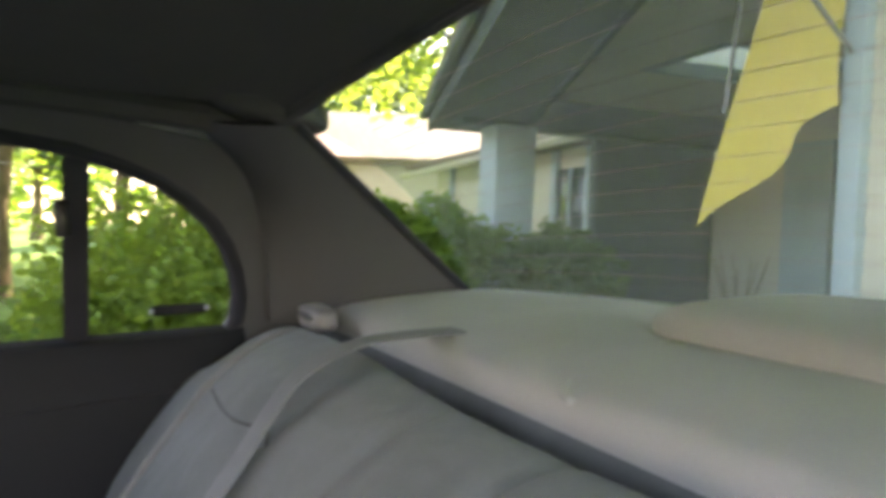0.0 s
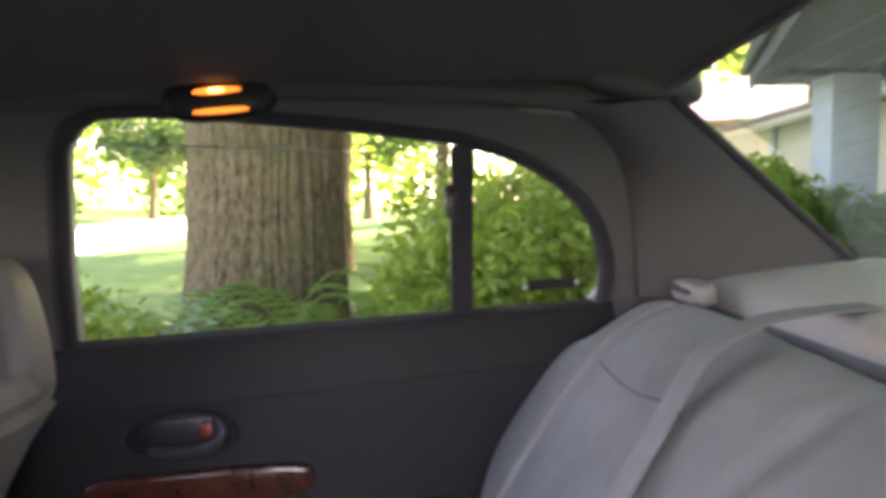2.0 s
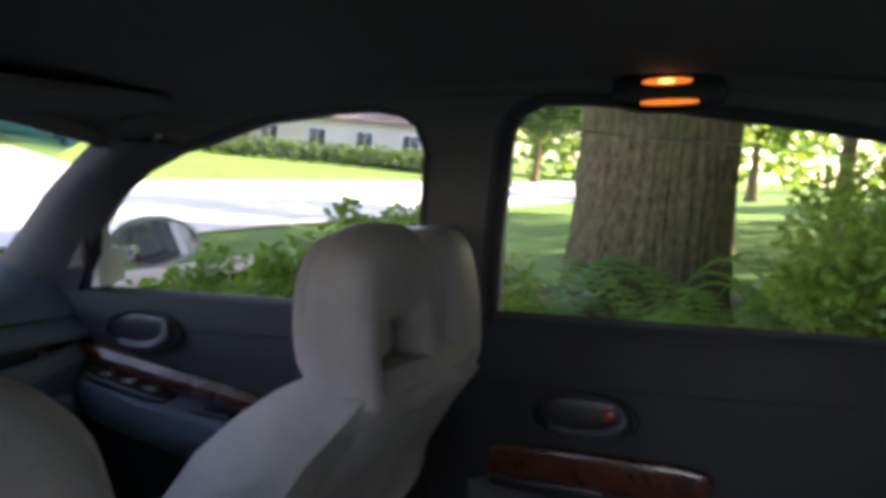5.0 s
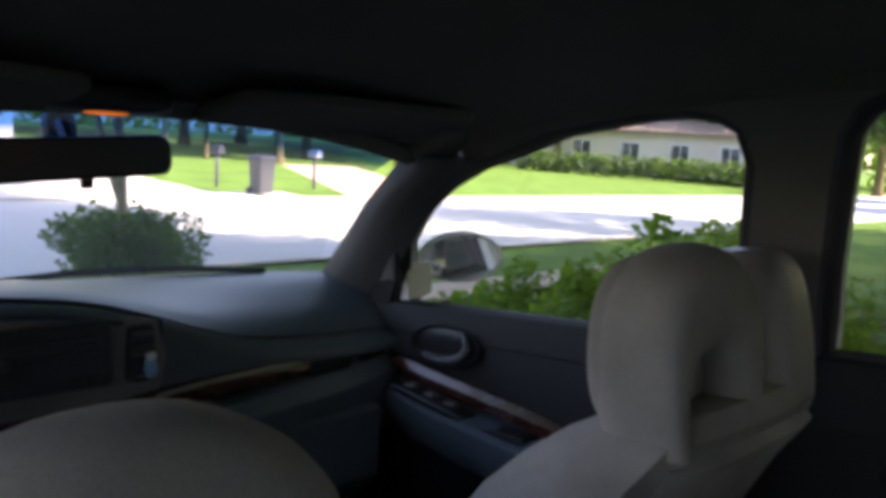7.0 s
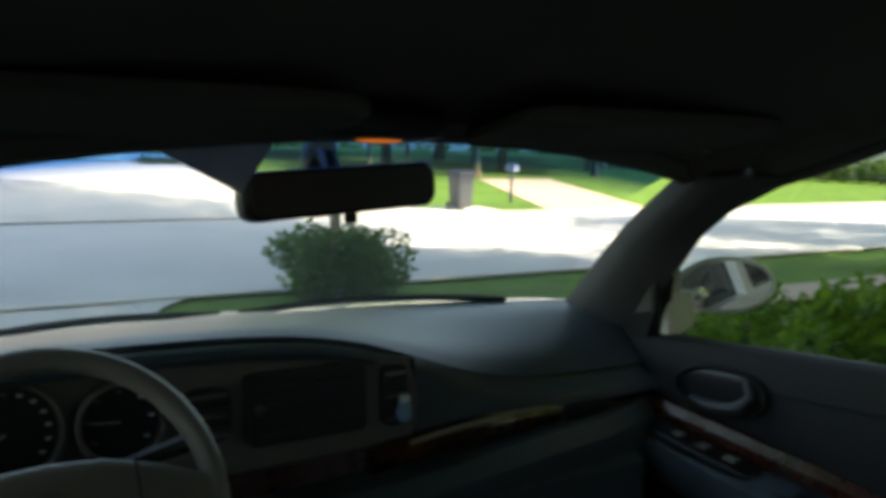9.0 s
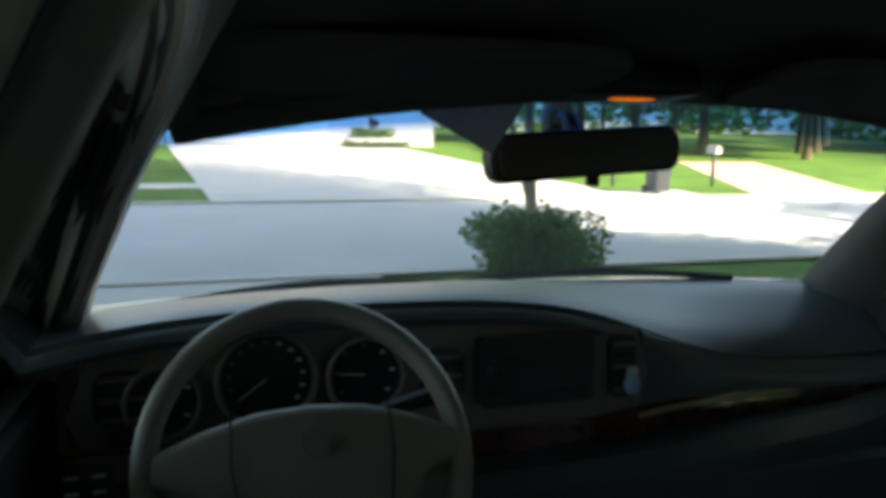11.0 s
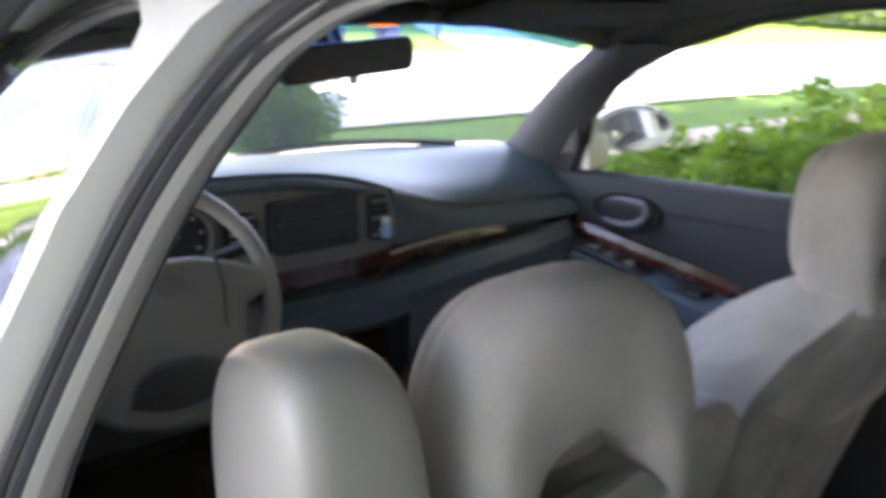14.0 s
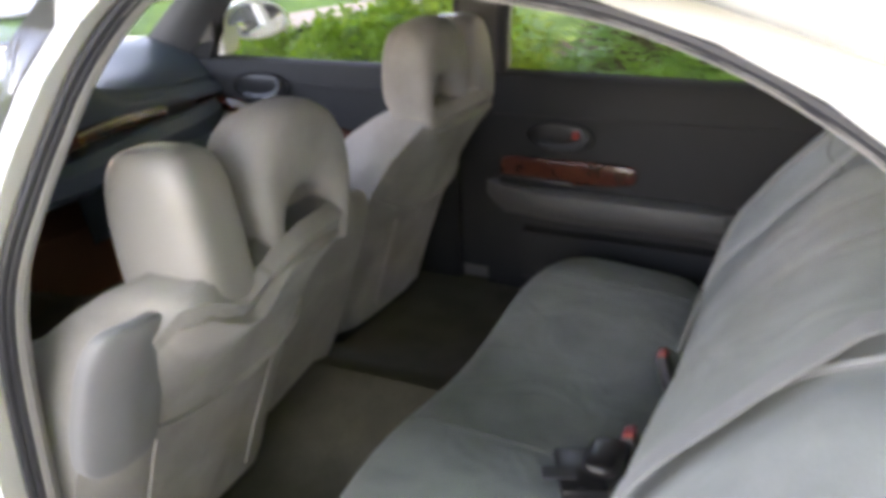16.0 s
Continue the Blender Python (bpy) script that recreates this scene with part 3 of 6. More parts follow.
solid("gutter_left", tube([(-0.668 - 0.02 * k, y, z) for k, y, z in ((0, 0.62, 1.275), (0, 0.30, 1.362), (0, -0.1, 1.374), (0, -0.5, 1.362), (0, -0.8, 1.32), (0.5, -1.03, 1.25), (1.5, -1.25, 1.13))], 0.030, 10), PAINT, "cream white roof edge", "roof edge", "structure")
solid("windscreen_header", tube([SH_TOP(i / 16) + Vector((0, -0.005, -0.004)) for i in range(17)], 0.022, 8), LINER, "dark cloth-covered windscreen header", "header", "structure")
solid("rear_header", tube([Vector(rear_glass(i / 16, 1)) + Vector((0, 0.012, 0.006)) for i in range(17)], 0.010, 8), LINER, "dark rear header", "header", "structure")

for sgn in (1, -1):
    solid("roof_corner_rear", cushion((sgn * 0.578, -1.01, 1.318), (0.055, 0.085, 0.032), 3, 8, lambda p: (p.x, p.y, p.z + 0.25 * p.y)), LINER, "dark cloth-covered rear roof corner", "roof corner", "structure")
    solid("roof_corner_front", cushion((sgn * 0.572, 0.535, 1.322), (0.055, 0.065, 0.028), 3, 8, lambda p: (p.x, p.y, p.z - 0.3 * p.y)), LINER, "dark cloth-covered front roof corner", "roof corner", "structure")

# floor and lower body
solid("cabin_floor", grid(lambda u, v: (-0.78 + 1.56 * u, 1.25 - 2.35 * v, 0.33 + 0.10 * math.exp(-((2 * u - 1) / 0.16) ** 2)), 24, 20, 0.03), CARPET, "dark grey-green carpeted cabin floor", "floor", "structure")
solid("firewall", box((0, 1.27, 0.62), (1.6, 0.04, 0.66)), CARPET, "dark carpeted front bulkhead", "bulkhead", "structure")
solid("rear_bulkhead", box((0, -1.2, 0.62), (1.5, 0.03, 0.66)), CARPET, "dark bulkhead behind the rear seat", "bulkhead", "structure")
solid("sill_left", box((-0.80, -0.3, 0.29), (0.14, 2.6, 0.16), 0.02), PAINT, "cream white door sill", "door sill", "structure")
solid("sill_trim_left", box((-0.77, -0.3, 0.378), (0.12, 2.5, 0.016), 0.005), TRIM, "grey sill trim", "door sill", "structure")

# bonnet, wings, boot and wipers
bon = thing("bonnet", (0, 2.0, 0.9), "cream white car bonnet with wipers at its rear edge", "car bonnet")
part("panel", grid(lambda u, v: (0.82 * (2 * u - 1), 1.36 - 0.16 * (2 * u - 1) ** 2 + 1.15 * v, 1.028 - 0.012 * (2 * u - 1) ** 2 - 0.008 * math.exp(-((2 * u - 1) / 0.3) ** 2) - 0.14 * v ** 1.5), 24, 16, 0.01), PAINT, bon)
part("cowl", grid(lambda u, v: (0.76 * (2 * u - 1), 1.28 + 0.09 * v - 0.18 * (2 * u - 1) ** 2, 1.031 - 0.004 * (2 * u - 1) ** 2 - 0.010 * v), 20, 4, 0.01), BLACK, bon, "black plastic cowl")
for x0, x1 in ((-0.55, -0.02), (0.02, 0.60)):
    wp = part("wiper", tube([(x0 + (x1 - x0) * k / 8, 1.318 - 0.36 * (x0 + (x1 - x0) * k / 8) ** 2, 1.038 + 0.014 * math.sin(math.pi * k / 8) - 0.01 * (x0 + (x1 - x0) * k / 8) ** 2) for k in range(9)], 0.008, 6), BLACK, bon, "black wiper blade")
boot = thing("boot_lid", (0, -1.9, 0.9), "cream white boot lid", "boot lid")
part("panel", grid(lambda u, v: (0.80 * (2 * u - 1), -1.60 - 0.8 * v, 0.985 - 0.06 * (2 * u - 1) ** 2 - 0.05 * v), 16, 8, 0.01), PAINT, boot)


def arch(y, z, r):
    """Points of a wheel arch, from front to rear."""
    return [(y + r * math.cos(radians(a)), z + r * math.sin(radians(a))) for a in range(0, 181, 20)]


FRONT_WING = [(1.10, 0.24), (1.10, 0.925), (1.36, 0.915), (1.9, 0.865), (2.35, 0.80), (2.50, 0.72), (2.54, 0.50), (2.52, 0.28)] + arch(1.78, 0.30, 0.36) + [(1.35, 0.24)]
REAR_WING = [(-1.43, 0.24), (-1.43, 0.925), (-1.9, 0.915), (-2.40, 0.865), (-2.47, 0.70), (-2.46, 0.30)] + [(2 * -1.02 - 0.72 - y, z) for y, z in arch(-1.02, 0.30, 0.33)] + [(-1.44, 0.24)]
for sx in (-1, 1):
    part("wing", prism(FRONT_WING, sx * 0.78, sx * 0.815, "x"), PAINT, bon, "cream white front wing")
    part("wing", prism(REAR_WING, sx * 0.765, sx * 0.80, "x"), PAINT, boot, "cream white rear wing")
part("bumper", loft([[(x, y, z) for y, z in ((2.42 - b, 0.28), (2.53 - b, 0.30), (2.55 - b, 0.50), (2.50 - b, 0.74), (2.42 - b, 0.76))] for x, b in ((-0.80, 0.06), (-0.5, 0.0), (0.5, 0.0), (0.80, 0.06))]), PAINT, bon, "cream white front bumper")
part("bumper", loft([[(x, y, z) for y, z in ((-2.36, 0.30), (-2.48, 0.32), (-2.50, 0.55), (-2.44, 0.86), (-2.36, 0.88))] for x in (-0.79, 0.79)]), PAINT, boot, "cream white rear bumper")
for sx in (-1, 1):
    for y in (1.78, -1.74):
        wl = thing("car_wheel", (sx * 0.70, y, 0.0), "black tyred car wheel with a grey rim", "wheel", "car wheels")
        part("tyre", loft([[(sx * x, y + r * math.cos(t), 0.30 + r * math.sin(t)) for t in [2 * math.pi * k / 28 for k in range(28)]] for x, r in ((0.60, 0.20), (0.60, 0.28), (0.62, 0.30), (0.76, 0.30), (0.78, 0.28), (0.775, 0.20))]), RUBBER, wl)
        part("rim", loft([[(sx * x, y + r * math.cos(t), 0.30 + r * math.sin(t)) for t in [2 * math.pi * k / 28 for k in range(28)]] for x, r in ((0.70, 0.20), (0.772, 0.198), (0.762, 0.16), (0.768, 0.05))]), CHROME, wl)

# ---- far side doors (shut) ----


def door_panel(y0, y1, name, label):
    d = thing(name, (0.80, (y0 + y1) / 2, 0.35), label, "car door")
    prof = [(0.772, 0.975), (0.757, 0.968), (0.745, 0.94), (0.742, 0.86), (0.738, 0.80), (0.738, 0.70), (0.745, 0.55), (0.752, 0.36), (0.80, 0.36), (0.80, 0.975)]
    part("body", loft([[(x, y, z) for x, z in prof] for y in (y0, y1)]), DOORTRIM, d)
    return d


def handle(d, y, z, red, size=1.0):
    """Oval cup with a raised rim and a hooked pull lever across it."""
    cup = part("handle_cup", cushion((0.743, y, z), (0.010, 0.083 * size, 0.034 * size), 3, 8), BLACK, d, "dark recessed handle cup")
    part("rim", tube([(0.734, y + 0.090 * size * math.cos(a), z + 0.039 * size * math.sin(a)) for a in [2 * math.pi * k / 24 for k in range(24)]], 0.006, 6, closed=True), DOORTRIM, cup)
    part("lever", tube(spline([(0.731, y + 0.055 * size, z - 0.020 * size), (0.720, y + 0.01, z - 0.024 * size), (0.717, y - 0.045 * size, z - 0.019 * size), (0.718, y - 0.072 * size, z + 0.004), (0.726, y - 0.058 * size, z + 0.026 * size)], 12), [0.006, 0.008, 0.010, 0.011, 0.011, 0.011, 0.012, 0.012, 0.011, 0.010, 0.009, 0.008, 0.005], 8), HANDLEGREY, cup, "grey pull lever")
    if red:
        part("lock", box((0.724, y - 0.047, z + 0.009), (0.012, 0.018, 0.022), 0.003), RED, cup, "red lock button")


rd = door_panel(-0.99, -0.045, "rear_door", "shut dark grey rear door trim with wood inlay and armrest")
handle(rd, -0.255, 0.820, True)
part("wood_inlay", cushion((0.736, -0.278, 0.726), (0.014, 0.188, 0.034), 5, 10, lambda p: (p.x, p.y, p.z + 0.012 * (p.y / 0.188) * (p.z < 0) * -1)), WOOD, rd, "dark red polished wood inlay")
part("armrest", loft([[(x, y, z) for x, z in ((0.745, 0.676 + s), (0.705 + e, 0.680 + s), (0.685 + e, 0.668 + s), (0.682 + e, 0.640 + s), (0.70 + e, 0.61 + s), (0.745, 0.58 + s))] for y, e, s in ((-0.05, 0.05, 0.01), (-0.10, 0.02, 0.008), (-0.22, 0.004, 0), (-0.45, 0, 0.0), (-0.62, 0, 0.0), (-0.69, 0.01, -0.004), (-0.72, 0.045, -0.006))]), ARMVINYL, rd, "grey vinyl armrest")
part("pull_cup", cushion((0.728, -0.195, 0.694), (0.014, 0.105, 0.012), 4, 8), BLACK, rd, "dark pull recess under the wood inlay")
part("reflector", box((0.738, -0.630, 0.605), (0.008, 0.06, 0.026), 0.003), RED, rd, "red reflector")
part("seam", tube([(0.741, -0.06, 0.865), (0.741, -0.5, 0.87), (0.741, -0.97, 0.885)], 0.003, 4), DOORTRIM, rd)
part("map_pocket", loft([[(x, y, z) for x, z in ((0.75, 0.56), (0.715, 0.55), (0.71, 0.42), (0.75, 0.40))] for y in (-0.16, -0.7)]), DOORTRIM, rd)

fd = door_panel(0.045, 1.02, "front_door", "shut blue-grey front door trim with wood inlay and switches")
handle(fd, 0.700, 0.893, False, 1.14)
fw = spline([(0.728, 0.905, 0.840), (0.729, 0.84, 0.833), (0.730, 0.74, 0.818), (0.731, 0.60, 0.797), (0.734, 0.48, 0.779), (0.739, 0.37, 0.758)], 16)
part("wood_inlay", loft([[(p.x + a, p.y, p.z + b) for a, b in ((0.02, 0.024), (-0.004, 0.020), (-0.013, 0.004), (-0.006, -0.019), (0.02, -0.024))] for p in fw]), WOOD, fd, "polished brown wood inlay")
part("armrest", loft([[(x, y, z) for x, z in ((0.745, 0.775 - s), (0.68 + e, 0.775 - s), (0.655 + e, 0.76 - s), (0.652 + e, 0.725 - s), (0.68 + e, 0.675 - s), (0.745, 0.635 - s))] for y, e, s in ((0.90, 0.03, -0.045), (0.82, 0.012, -0.03), (0.65, 0, 0.0), (0.45, 0, 0.025), (0.25, 0, 0.042), (0.12, 0.04, 0.048))]), DASH, fd)
sw = part("switch_plate", cushion((0.693, 0.70, 0.785), (0.030, 0.115, 0.008), 4, 8, lambda p: (p.x, p.y, p.z + 0.16 * p.y)), BLACK, fd, "black switch plate")
for k in range(3):
    part("switch", box((0.695, 0.64 + 0.06 * k, 0.785 + 0.0096 * k), (0.022, 0.03, 0.008), 0.003), BEZEL, sw)
part("pull_cup", box((0.695, 0.49, 0.752), (0.05, 0.12, 0.012), 0.005), BLACK, fd)
part("seam", tube([(0.741, 0.06, 0.90), (0.741, 0.5, 0.905), (0.742, 0.98, 0.915)], 0.003, 4), DOORTRIM, fd)

# driver door, shut, seen past the centre pillar
ld = thing("front_door", (-0.80, 0.50, 0.36), "shut cream white driver door with clear glass", "car door")
LOW_DOOR = [(0.975, 0.365), (0.995, 0.80), (0.965, 0.962), (0.012, 0.962), (0.034, 0.80), (0.044, 0.365)]
part("skin", plate(LOW_DOOR, [], on_side(-1, -0.008), (-0.025, 0, 0)), PAINT, ld, "cream white door skin")
part("inner_trim", plate(LOW_DOOR, [], on_side(-1, -0.050), (-0.030, 0, 0)), DOORTRIM, ld, "dark grey door trim")
part("armrest", cushion((-0.695, 0.50, 0.715), (0.040, 0.30, 0.045), 4, 8), DASH, ld, "blue-grey armrest")
part("belt_rubber", tube([(-(side_l(0.966) - 0.022), y, 0.968) for y in (0.96, 0.5, 0.015)], 0.009, 6), RUBBER, ld, "black rubber along the glass")
lg = bmesh.new()
lg.faces.new([lg.verts.new((-(side_l(z) - 0.016), y, z)) for y, z in [(0.965, 0.966)] + [p for p in tw(grow(FRONT_DOORWAY, 0.004)) if p[1] > 0.97] + [(0.012, 0.966)]])
bmesh.ops.triangulate(lg, faces=lg.faces)
ob = part("glass", lg, GLASS_STEEP, ld, "clear door glass", smooth=False)
ob.visible_shadow = False

# outside mirror of the far door
om = thing("door_mirror", (0.86, 0.90, 0.97), "cream white outside mirror with a small blind spot mirror", "door mirror")
MX, MY, MZ = 0.975, 0.88, 1.062
mrot = Matrix.Rotation(radians(-35.6), 4, "Z")


def mface(a, b, d, turn=0.0):
    """A place on the mirror's face: across, up, and behind it."""
    return Vector((MX, MY, MZ)) + mrot @ Matrix.Rotation(radians(turn), 4, "Z") @ Vector((a, d, b))


hous = [[mface(0.112 * s * math.cos(t) - 0.004, 0.066 * s * (math.sin(t) if math.sin(t) > 0 else math.sin(t) * 0.95), d) for t in [2 * math.pi * k / 28 for k in range(28)]] for s, d in ((0.90, 0.006), (0.96, -0.004), (1.0, 0.0), (1.02, 0.02), (0.98, 0.05), (0.85, 0.08), (0.55, 0.10), (0.1, 0.108))]
sh = part("housing", loft(hous), PAINT, om)
part("foot", loft([[(x, y, z) for x, y, z in r] for r in (((0.775, 0.86, 0.965), (0.775, 0.99, 0.965), (0.775, 0.97, 1.05), (0.775, 0.86, 1.06)), ((0.86, 0.87, 0.985), (0.86, 0.95, 0.985), (0.86, 0.94, 1.06), (0.86, 0.87, 1.06)))]), PAINT, om)
gl = part("mirror_glass", loft([[mface(0.099 * s * math.cos(t), 0.055 * s * math.sin(t), d, 4.5) for t in [2 * math.pi * k / 28 for k in range(28)]] for s, d in ((1, 0.004), (0.99, -0.006))]), MIRROR, om, "mirror glass")
part("blind_spot_mirror", loft([[mface(-0.062 + 0.021 * s * math.cos(t), -0.022 + 0.021 * s * math.sin(t), d, 4.5) for t in [2 * math.pi * k / 20 for k in range(20)]] for s, d in ((1, -0.006), (1, -0.011), (0.85, -0.014), (0.5, -0.017), (0.1, -0.018))]), MIRROR, gl, "small round convex mirror")

# ---- roof fittings ----


side_lamp = thing("roof_lamp", (0.615, -0.395, 1.345), "lit amber reading lamp on the roof rail", "roof lamp")
part("housing", cushion((0.592, -0.405, 1.342), (0.022, 0.08, 0.034), 3, 8), BLACK, side_lamp)
part("lens", cushion((0.572, -0.405, 1.350), (0.006, 0.034, 0.005), 2.5, 8), AMBER, side_lamp, "lit amber lens")
part("bulb", cushion((0.567, -0.405, 1.350), (0.003, 0.012, 0.0035), 2.2, 6), AMBER_CORE, side_lamp, "bright bulb behind the lens")
part("lens", cushion((0.574, -0.408, 1.322), (0.006, 0.040, 0.004), 2.5, 8), AMBER, side_lamp, "dimly lit lower lens")
ml = thing("roof_lamp", (-0.07, 0.50, 1.34), "lit amber map lamp at the windscreen header", "roof lamp")
part("housing", cushion((-0.07, 0.50, 1.338), (0.085, 0.045, 0.020), 4, 8), BLACK, ml)
part("lens", cushion((-0.07, 0.488, 1.3185), (0.029, 0.010, 0.0025), 2.2, 8), AMBER, ml, "dim lit amber lens")

# grab handle over the far front window and sun visors
for x0, x1, nm in ((0.06, 0.50, "folded dark sun visor over the passenger side"), (-0.52, -0.12, "folded dark sun visor over the driver side")):
    vz = thing("sun_visor", ((x0 + x1) / 2, 0.47, 1.34), nm, "sun visor")
    part("flap", cushion(((x0 + x1) / 2, 0.455, 1.335), ((x1 - x0) / 2, 0.085, 0.012), 6, 12, lambda p: (p.x, p.y, p.z - 0.10 * p.y)), LINER, vz)
    part("rod", tube([(x1, 0.53, 1.325), (x1 + 0.03 * (1 if x1 > 0 else 1), 0.53, 1.325)], 0.006, 6), BEZEL, vz)
    part("clip", cushion((0.49 if x0 > 0 else -0.5, 0.545, 1.318), (0.022, 0.014, 0.008), 3, 6), TRIM, vz, "grey visor clip")

# inside mirror
im = thing("inside_mirror", (-0.03, 0.66, 1.33), "black inside rear-view mirror on the windscreen", "mirror")
imr = Matrix.Rotation(radians(8), 4, "Z") @ Matrix.Rotation(radians(-4), 4, "Y")
IMC = Vector((-0.052, 0.625, 1.268))
part("housing", loft([[IMC + imr @ Vector((a * s, d, b * s)) for a, b in rounded(0.285, 0.060, 0.020, 5)] for s, d in ((0.96, -0.014), (1.0, -0.008), (1.0, 0.012), (0.85, 0.03), (0.4, 0.036))]), BLACK, im)
part("glass", loft([[IMC + imr @ Vector((a, d, b)) for a, b in rounded(0.270, 0.048, 0.016, 5)] for d in (-0.0145, -0.018)]), DIMMIRROR, im, "dark mirror glass")
part("stem", tube([IMC + Vector((0, 0.02, 0.01)), IMC + Vector((0, 0.05, 0.05)), (-0.045, 0.72, 1.315)], 0.012, 8), BLACK, im)
part("foot", cushion((-0.045, 0.715, 1.315), (0.024, 0.02, 0.03), 2.5, 8), BLACK, im)
part("day_night_lever", box((-0.04, 0.632, 1.2345), (0.018, 0.012, 0.018), 0.004), BLACK, im)
note = thing("paper_slip", (-0.22, 0.50, 1.30), "grey paper slip tucked behind the driver sun visor", "paper")
part("sheet", loft([[(-0.268, y, 1.346), (-0.167, y, 1.318), (-0.206, y, 1.262), (-0.289, y, 1.306)] for y in (0.556, 0.559)]), PAPER, note)
part("crease", tube([(-0.218, 0.5545, 1.332), (-0.247, 0.5545, 1.284)], 0.0012, 4), PAPER, note)

# ---- dashboard ----
dash = thing("dashboard", (0, 1.0, 0.6), "blue-grey moulded dashboard with wood strip and instruments", "dashboard")


def brow_at(x):
    """How far the brow over the instruments stands out, fading towards the passenger."""
    return 1 / (1 + math.exp((x - 0.19) / 0.10))


def dash_top(u, v):
    x = 0.765 * (2 * u - 1)
    s = 2 * u - 1
    yb, zb = 1.30 - 0.17 * s * s, 1.026 - 0.010 * s * s
    brow = brow_at(x)
    yf = 0.880 + 0.03 * s - 0.025 * brow
    zf = 0.908 + 0.147 * brow - 0.030 * max(0.0, abs(x + 0.25) / 0.45) ** 3 * (x < -0.25)
    pts = spline([(0, yb, zb), (0, (yb + yf) / 2 + 0.03, zb * 0.45 + zf * 0.55 + 0.012 + 0.034 * (1 - brow)), (0, yf + 0.055, zf + 0.005 * brow + 0.046 * (1 - brow)), (0, yf, zf)], 10)
    k = v * 10
    i = min(int(k), 9)
    p = pts[i].lerp(pts[i + 1], k - i)
    return (x, p.y, p.z)


part("top_pad", grid(dash_top, 40, 10, 0.012), DASH, dash)


def dash_face(u, v):
    x = 0.172 + 0.591 * u
    yt, zt = dash_top((x / 0.765 + 1) / 2, 1)[1:]
    p = spline([(0, yt, zt), (0, yt - 0.007, zt - 0.012), (0, 0.868, min(zt - 0.03, 0.915)), (0, 0.864, 0.868)], 12)
    k = v * 12
    i = min(int(k), 11)
    q = p[i].lerp(p[i + 1], k - i)
    return (x, q.y + 0.03 * max(0, u - 0.8), q.z)


part("passenger_face", grid(dash_face, 24, 12, 0.01), DASH, dash)
# brow over the instruments
brow_rings = []
for k in range(25):
    x = -0.74 + 1.02 * k / 24
    _, y, z = dash_top((x / 0.765 + 1) / 2, 1)
    f = min(1.0, max(0.0, (0.28 - x) / 0.24)) ** 1.5
    brow_rings.append([(x, y + 0.012, z + 0.001), (x, y - 0.010 * f, z + 0.002), (x, y - 0.020 * f, z - 0.004), (x, y - 0.024 * f, z - 0.013), (x, y - 0.018 * f, z - 0.023), (x, y + 0.02, z - 0.030)])
part("brow", loft(brow_rings), DASH, dash)
part("speaker_grille", loft([[(-0.06 + 0.115 * s * math.cos(t), 1.17 + 0.035 * s * math.sin(t), dash_top(0.46, 0.34)[2] + h) for t in [2 * math.pi * k / 24 for k in range(24)]] for s, h in ((1, -0.01), (1, 0.003), (0.95, 0.004))]), BLACK, dash, "dark oval grille")
# lower dash and glovebox
part("lower_pad", loft([[(x, y, z) for y, z in ((0.90, 0.845 + h), (0.80 + d, 0.842 + h), (0.775 + d, 0.815 + h), (0.775 + d, 0.77 + h), (0.84, 0.70), (1.05, 0.62), (1.05, 0.82))] for x, d, h in ((-0.76, 0.05, 0.0), (-0.3, 0.02, -0.04), (0.1, 0.0, -0.03), (0.35, 0.005, -0.01), (0.55, 0.02, 0.0), (0.68, 0.05, 0.012), (0.75, 0.09, 0.02))]), DASH, dash)
part("glovebox_lid", loft([[(x, y, z) for y, z in ((0.80, 0.775), (0.775, 0.765), (0.79, 0.62), (0.86, 0.56), (0.9, 0.7))] for x in (0.16, 0.62)]), DASH, dash)
# wood strip
ws = spline([(0.08, 0.835, 0.842), (0.20, 0.848, 0.855), (0.35, 0.858, 0.861), (0.50, 0.872, 0.859), (0.60, 0.876, 0.855), (0.72, 0.884, 0.850)], 24)
strip = part("wood_strip", loft([[(p.x, p.y + a, p.z + b) for a, b in ((0.03, 0.022), (-0.004, 0.019), (-0.016, 0.002), (-0.010, -0.019), (0.03, -0.024))] for p in ws]), WOOD, dash, "polished brown wood strip")
# pale strip paints the reflection that lies along the polished wood
part("glare_strip", loft([[(p.x, p.y + a, p.z + b) for a, b in ((-0.010, 0.0165), (-0.0145, 0.0155), (-0.0172, 0.0095), (-0.0142, 0.0085))] for p in ws[3:16]]), PALE_LINE, strip, "pale painted reflection along the wood")
part("release_button", box((0.548, 0.864, 0.856), (0.108, 0.024, 0.034), 0.005), BLACK, strip, "black release button")
part("end_clip", box((0.622, 0.872, 0.852), (0.026, 0.02, 0.022), 0.005), CHROME, strip)

# instrument and radio bezel
bz = part("bezel", loft([[(x, y, z) for x, z in ((-0.66, 0.86), (-0.69, 0.93), (-0.66, 1.005), (-0.52, 1.035), (-0.30, 1.045), (-0.10, 1.034), (0.06, 1.018), (0.16, 0.998), (0.178, 0.93), (0.165, 0.872), (0.05, 0.855), (-0.3, 0.845))] for y in (0.852, 0.90)]), BEZEL, dash, "grey beige instrument surround")
rad = part("radio", loft([[(-0.026 + a, y, 0.952 + b) for a, b in rounded(0.190, 0.106, 0.012, 4)] for y in (0.826, 0.86)]), BLACK, dash, "black radio and heater panel")
for k in range(6):
    part("key", box((-0.096 + 0.028 * k, 0.824, 0.915), (0.02, 0.006, 0.009), 0.002), RUBBER, rad)
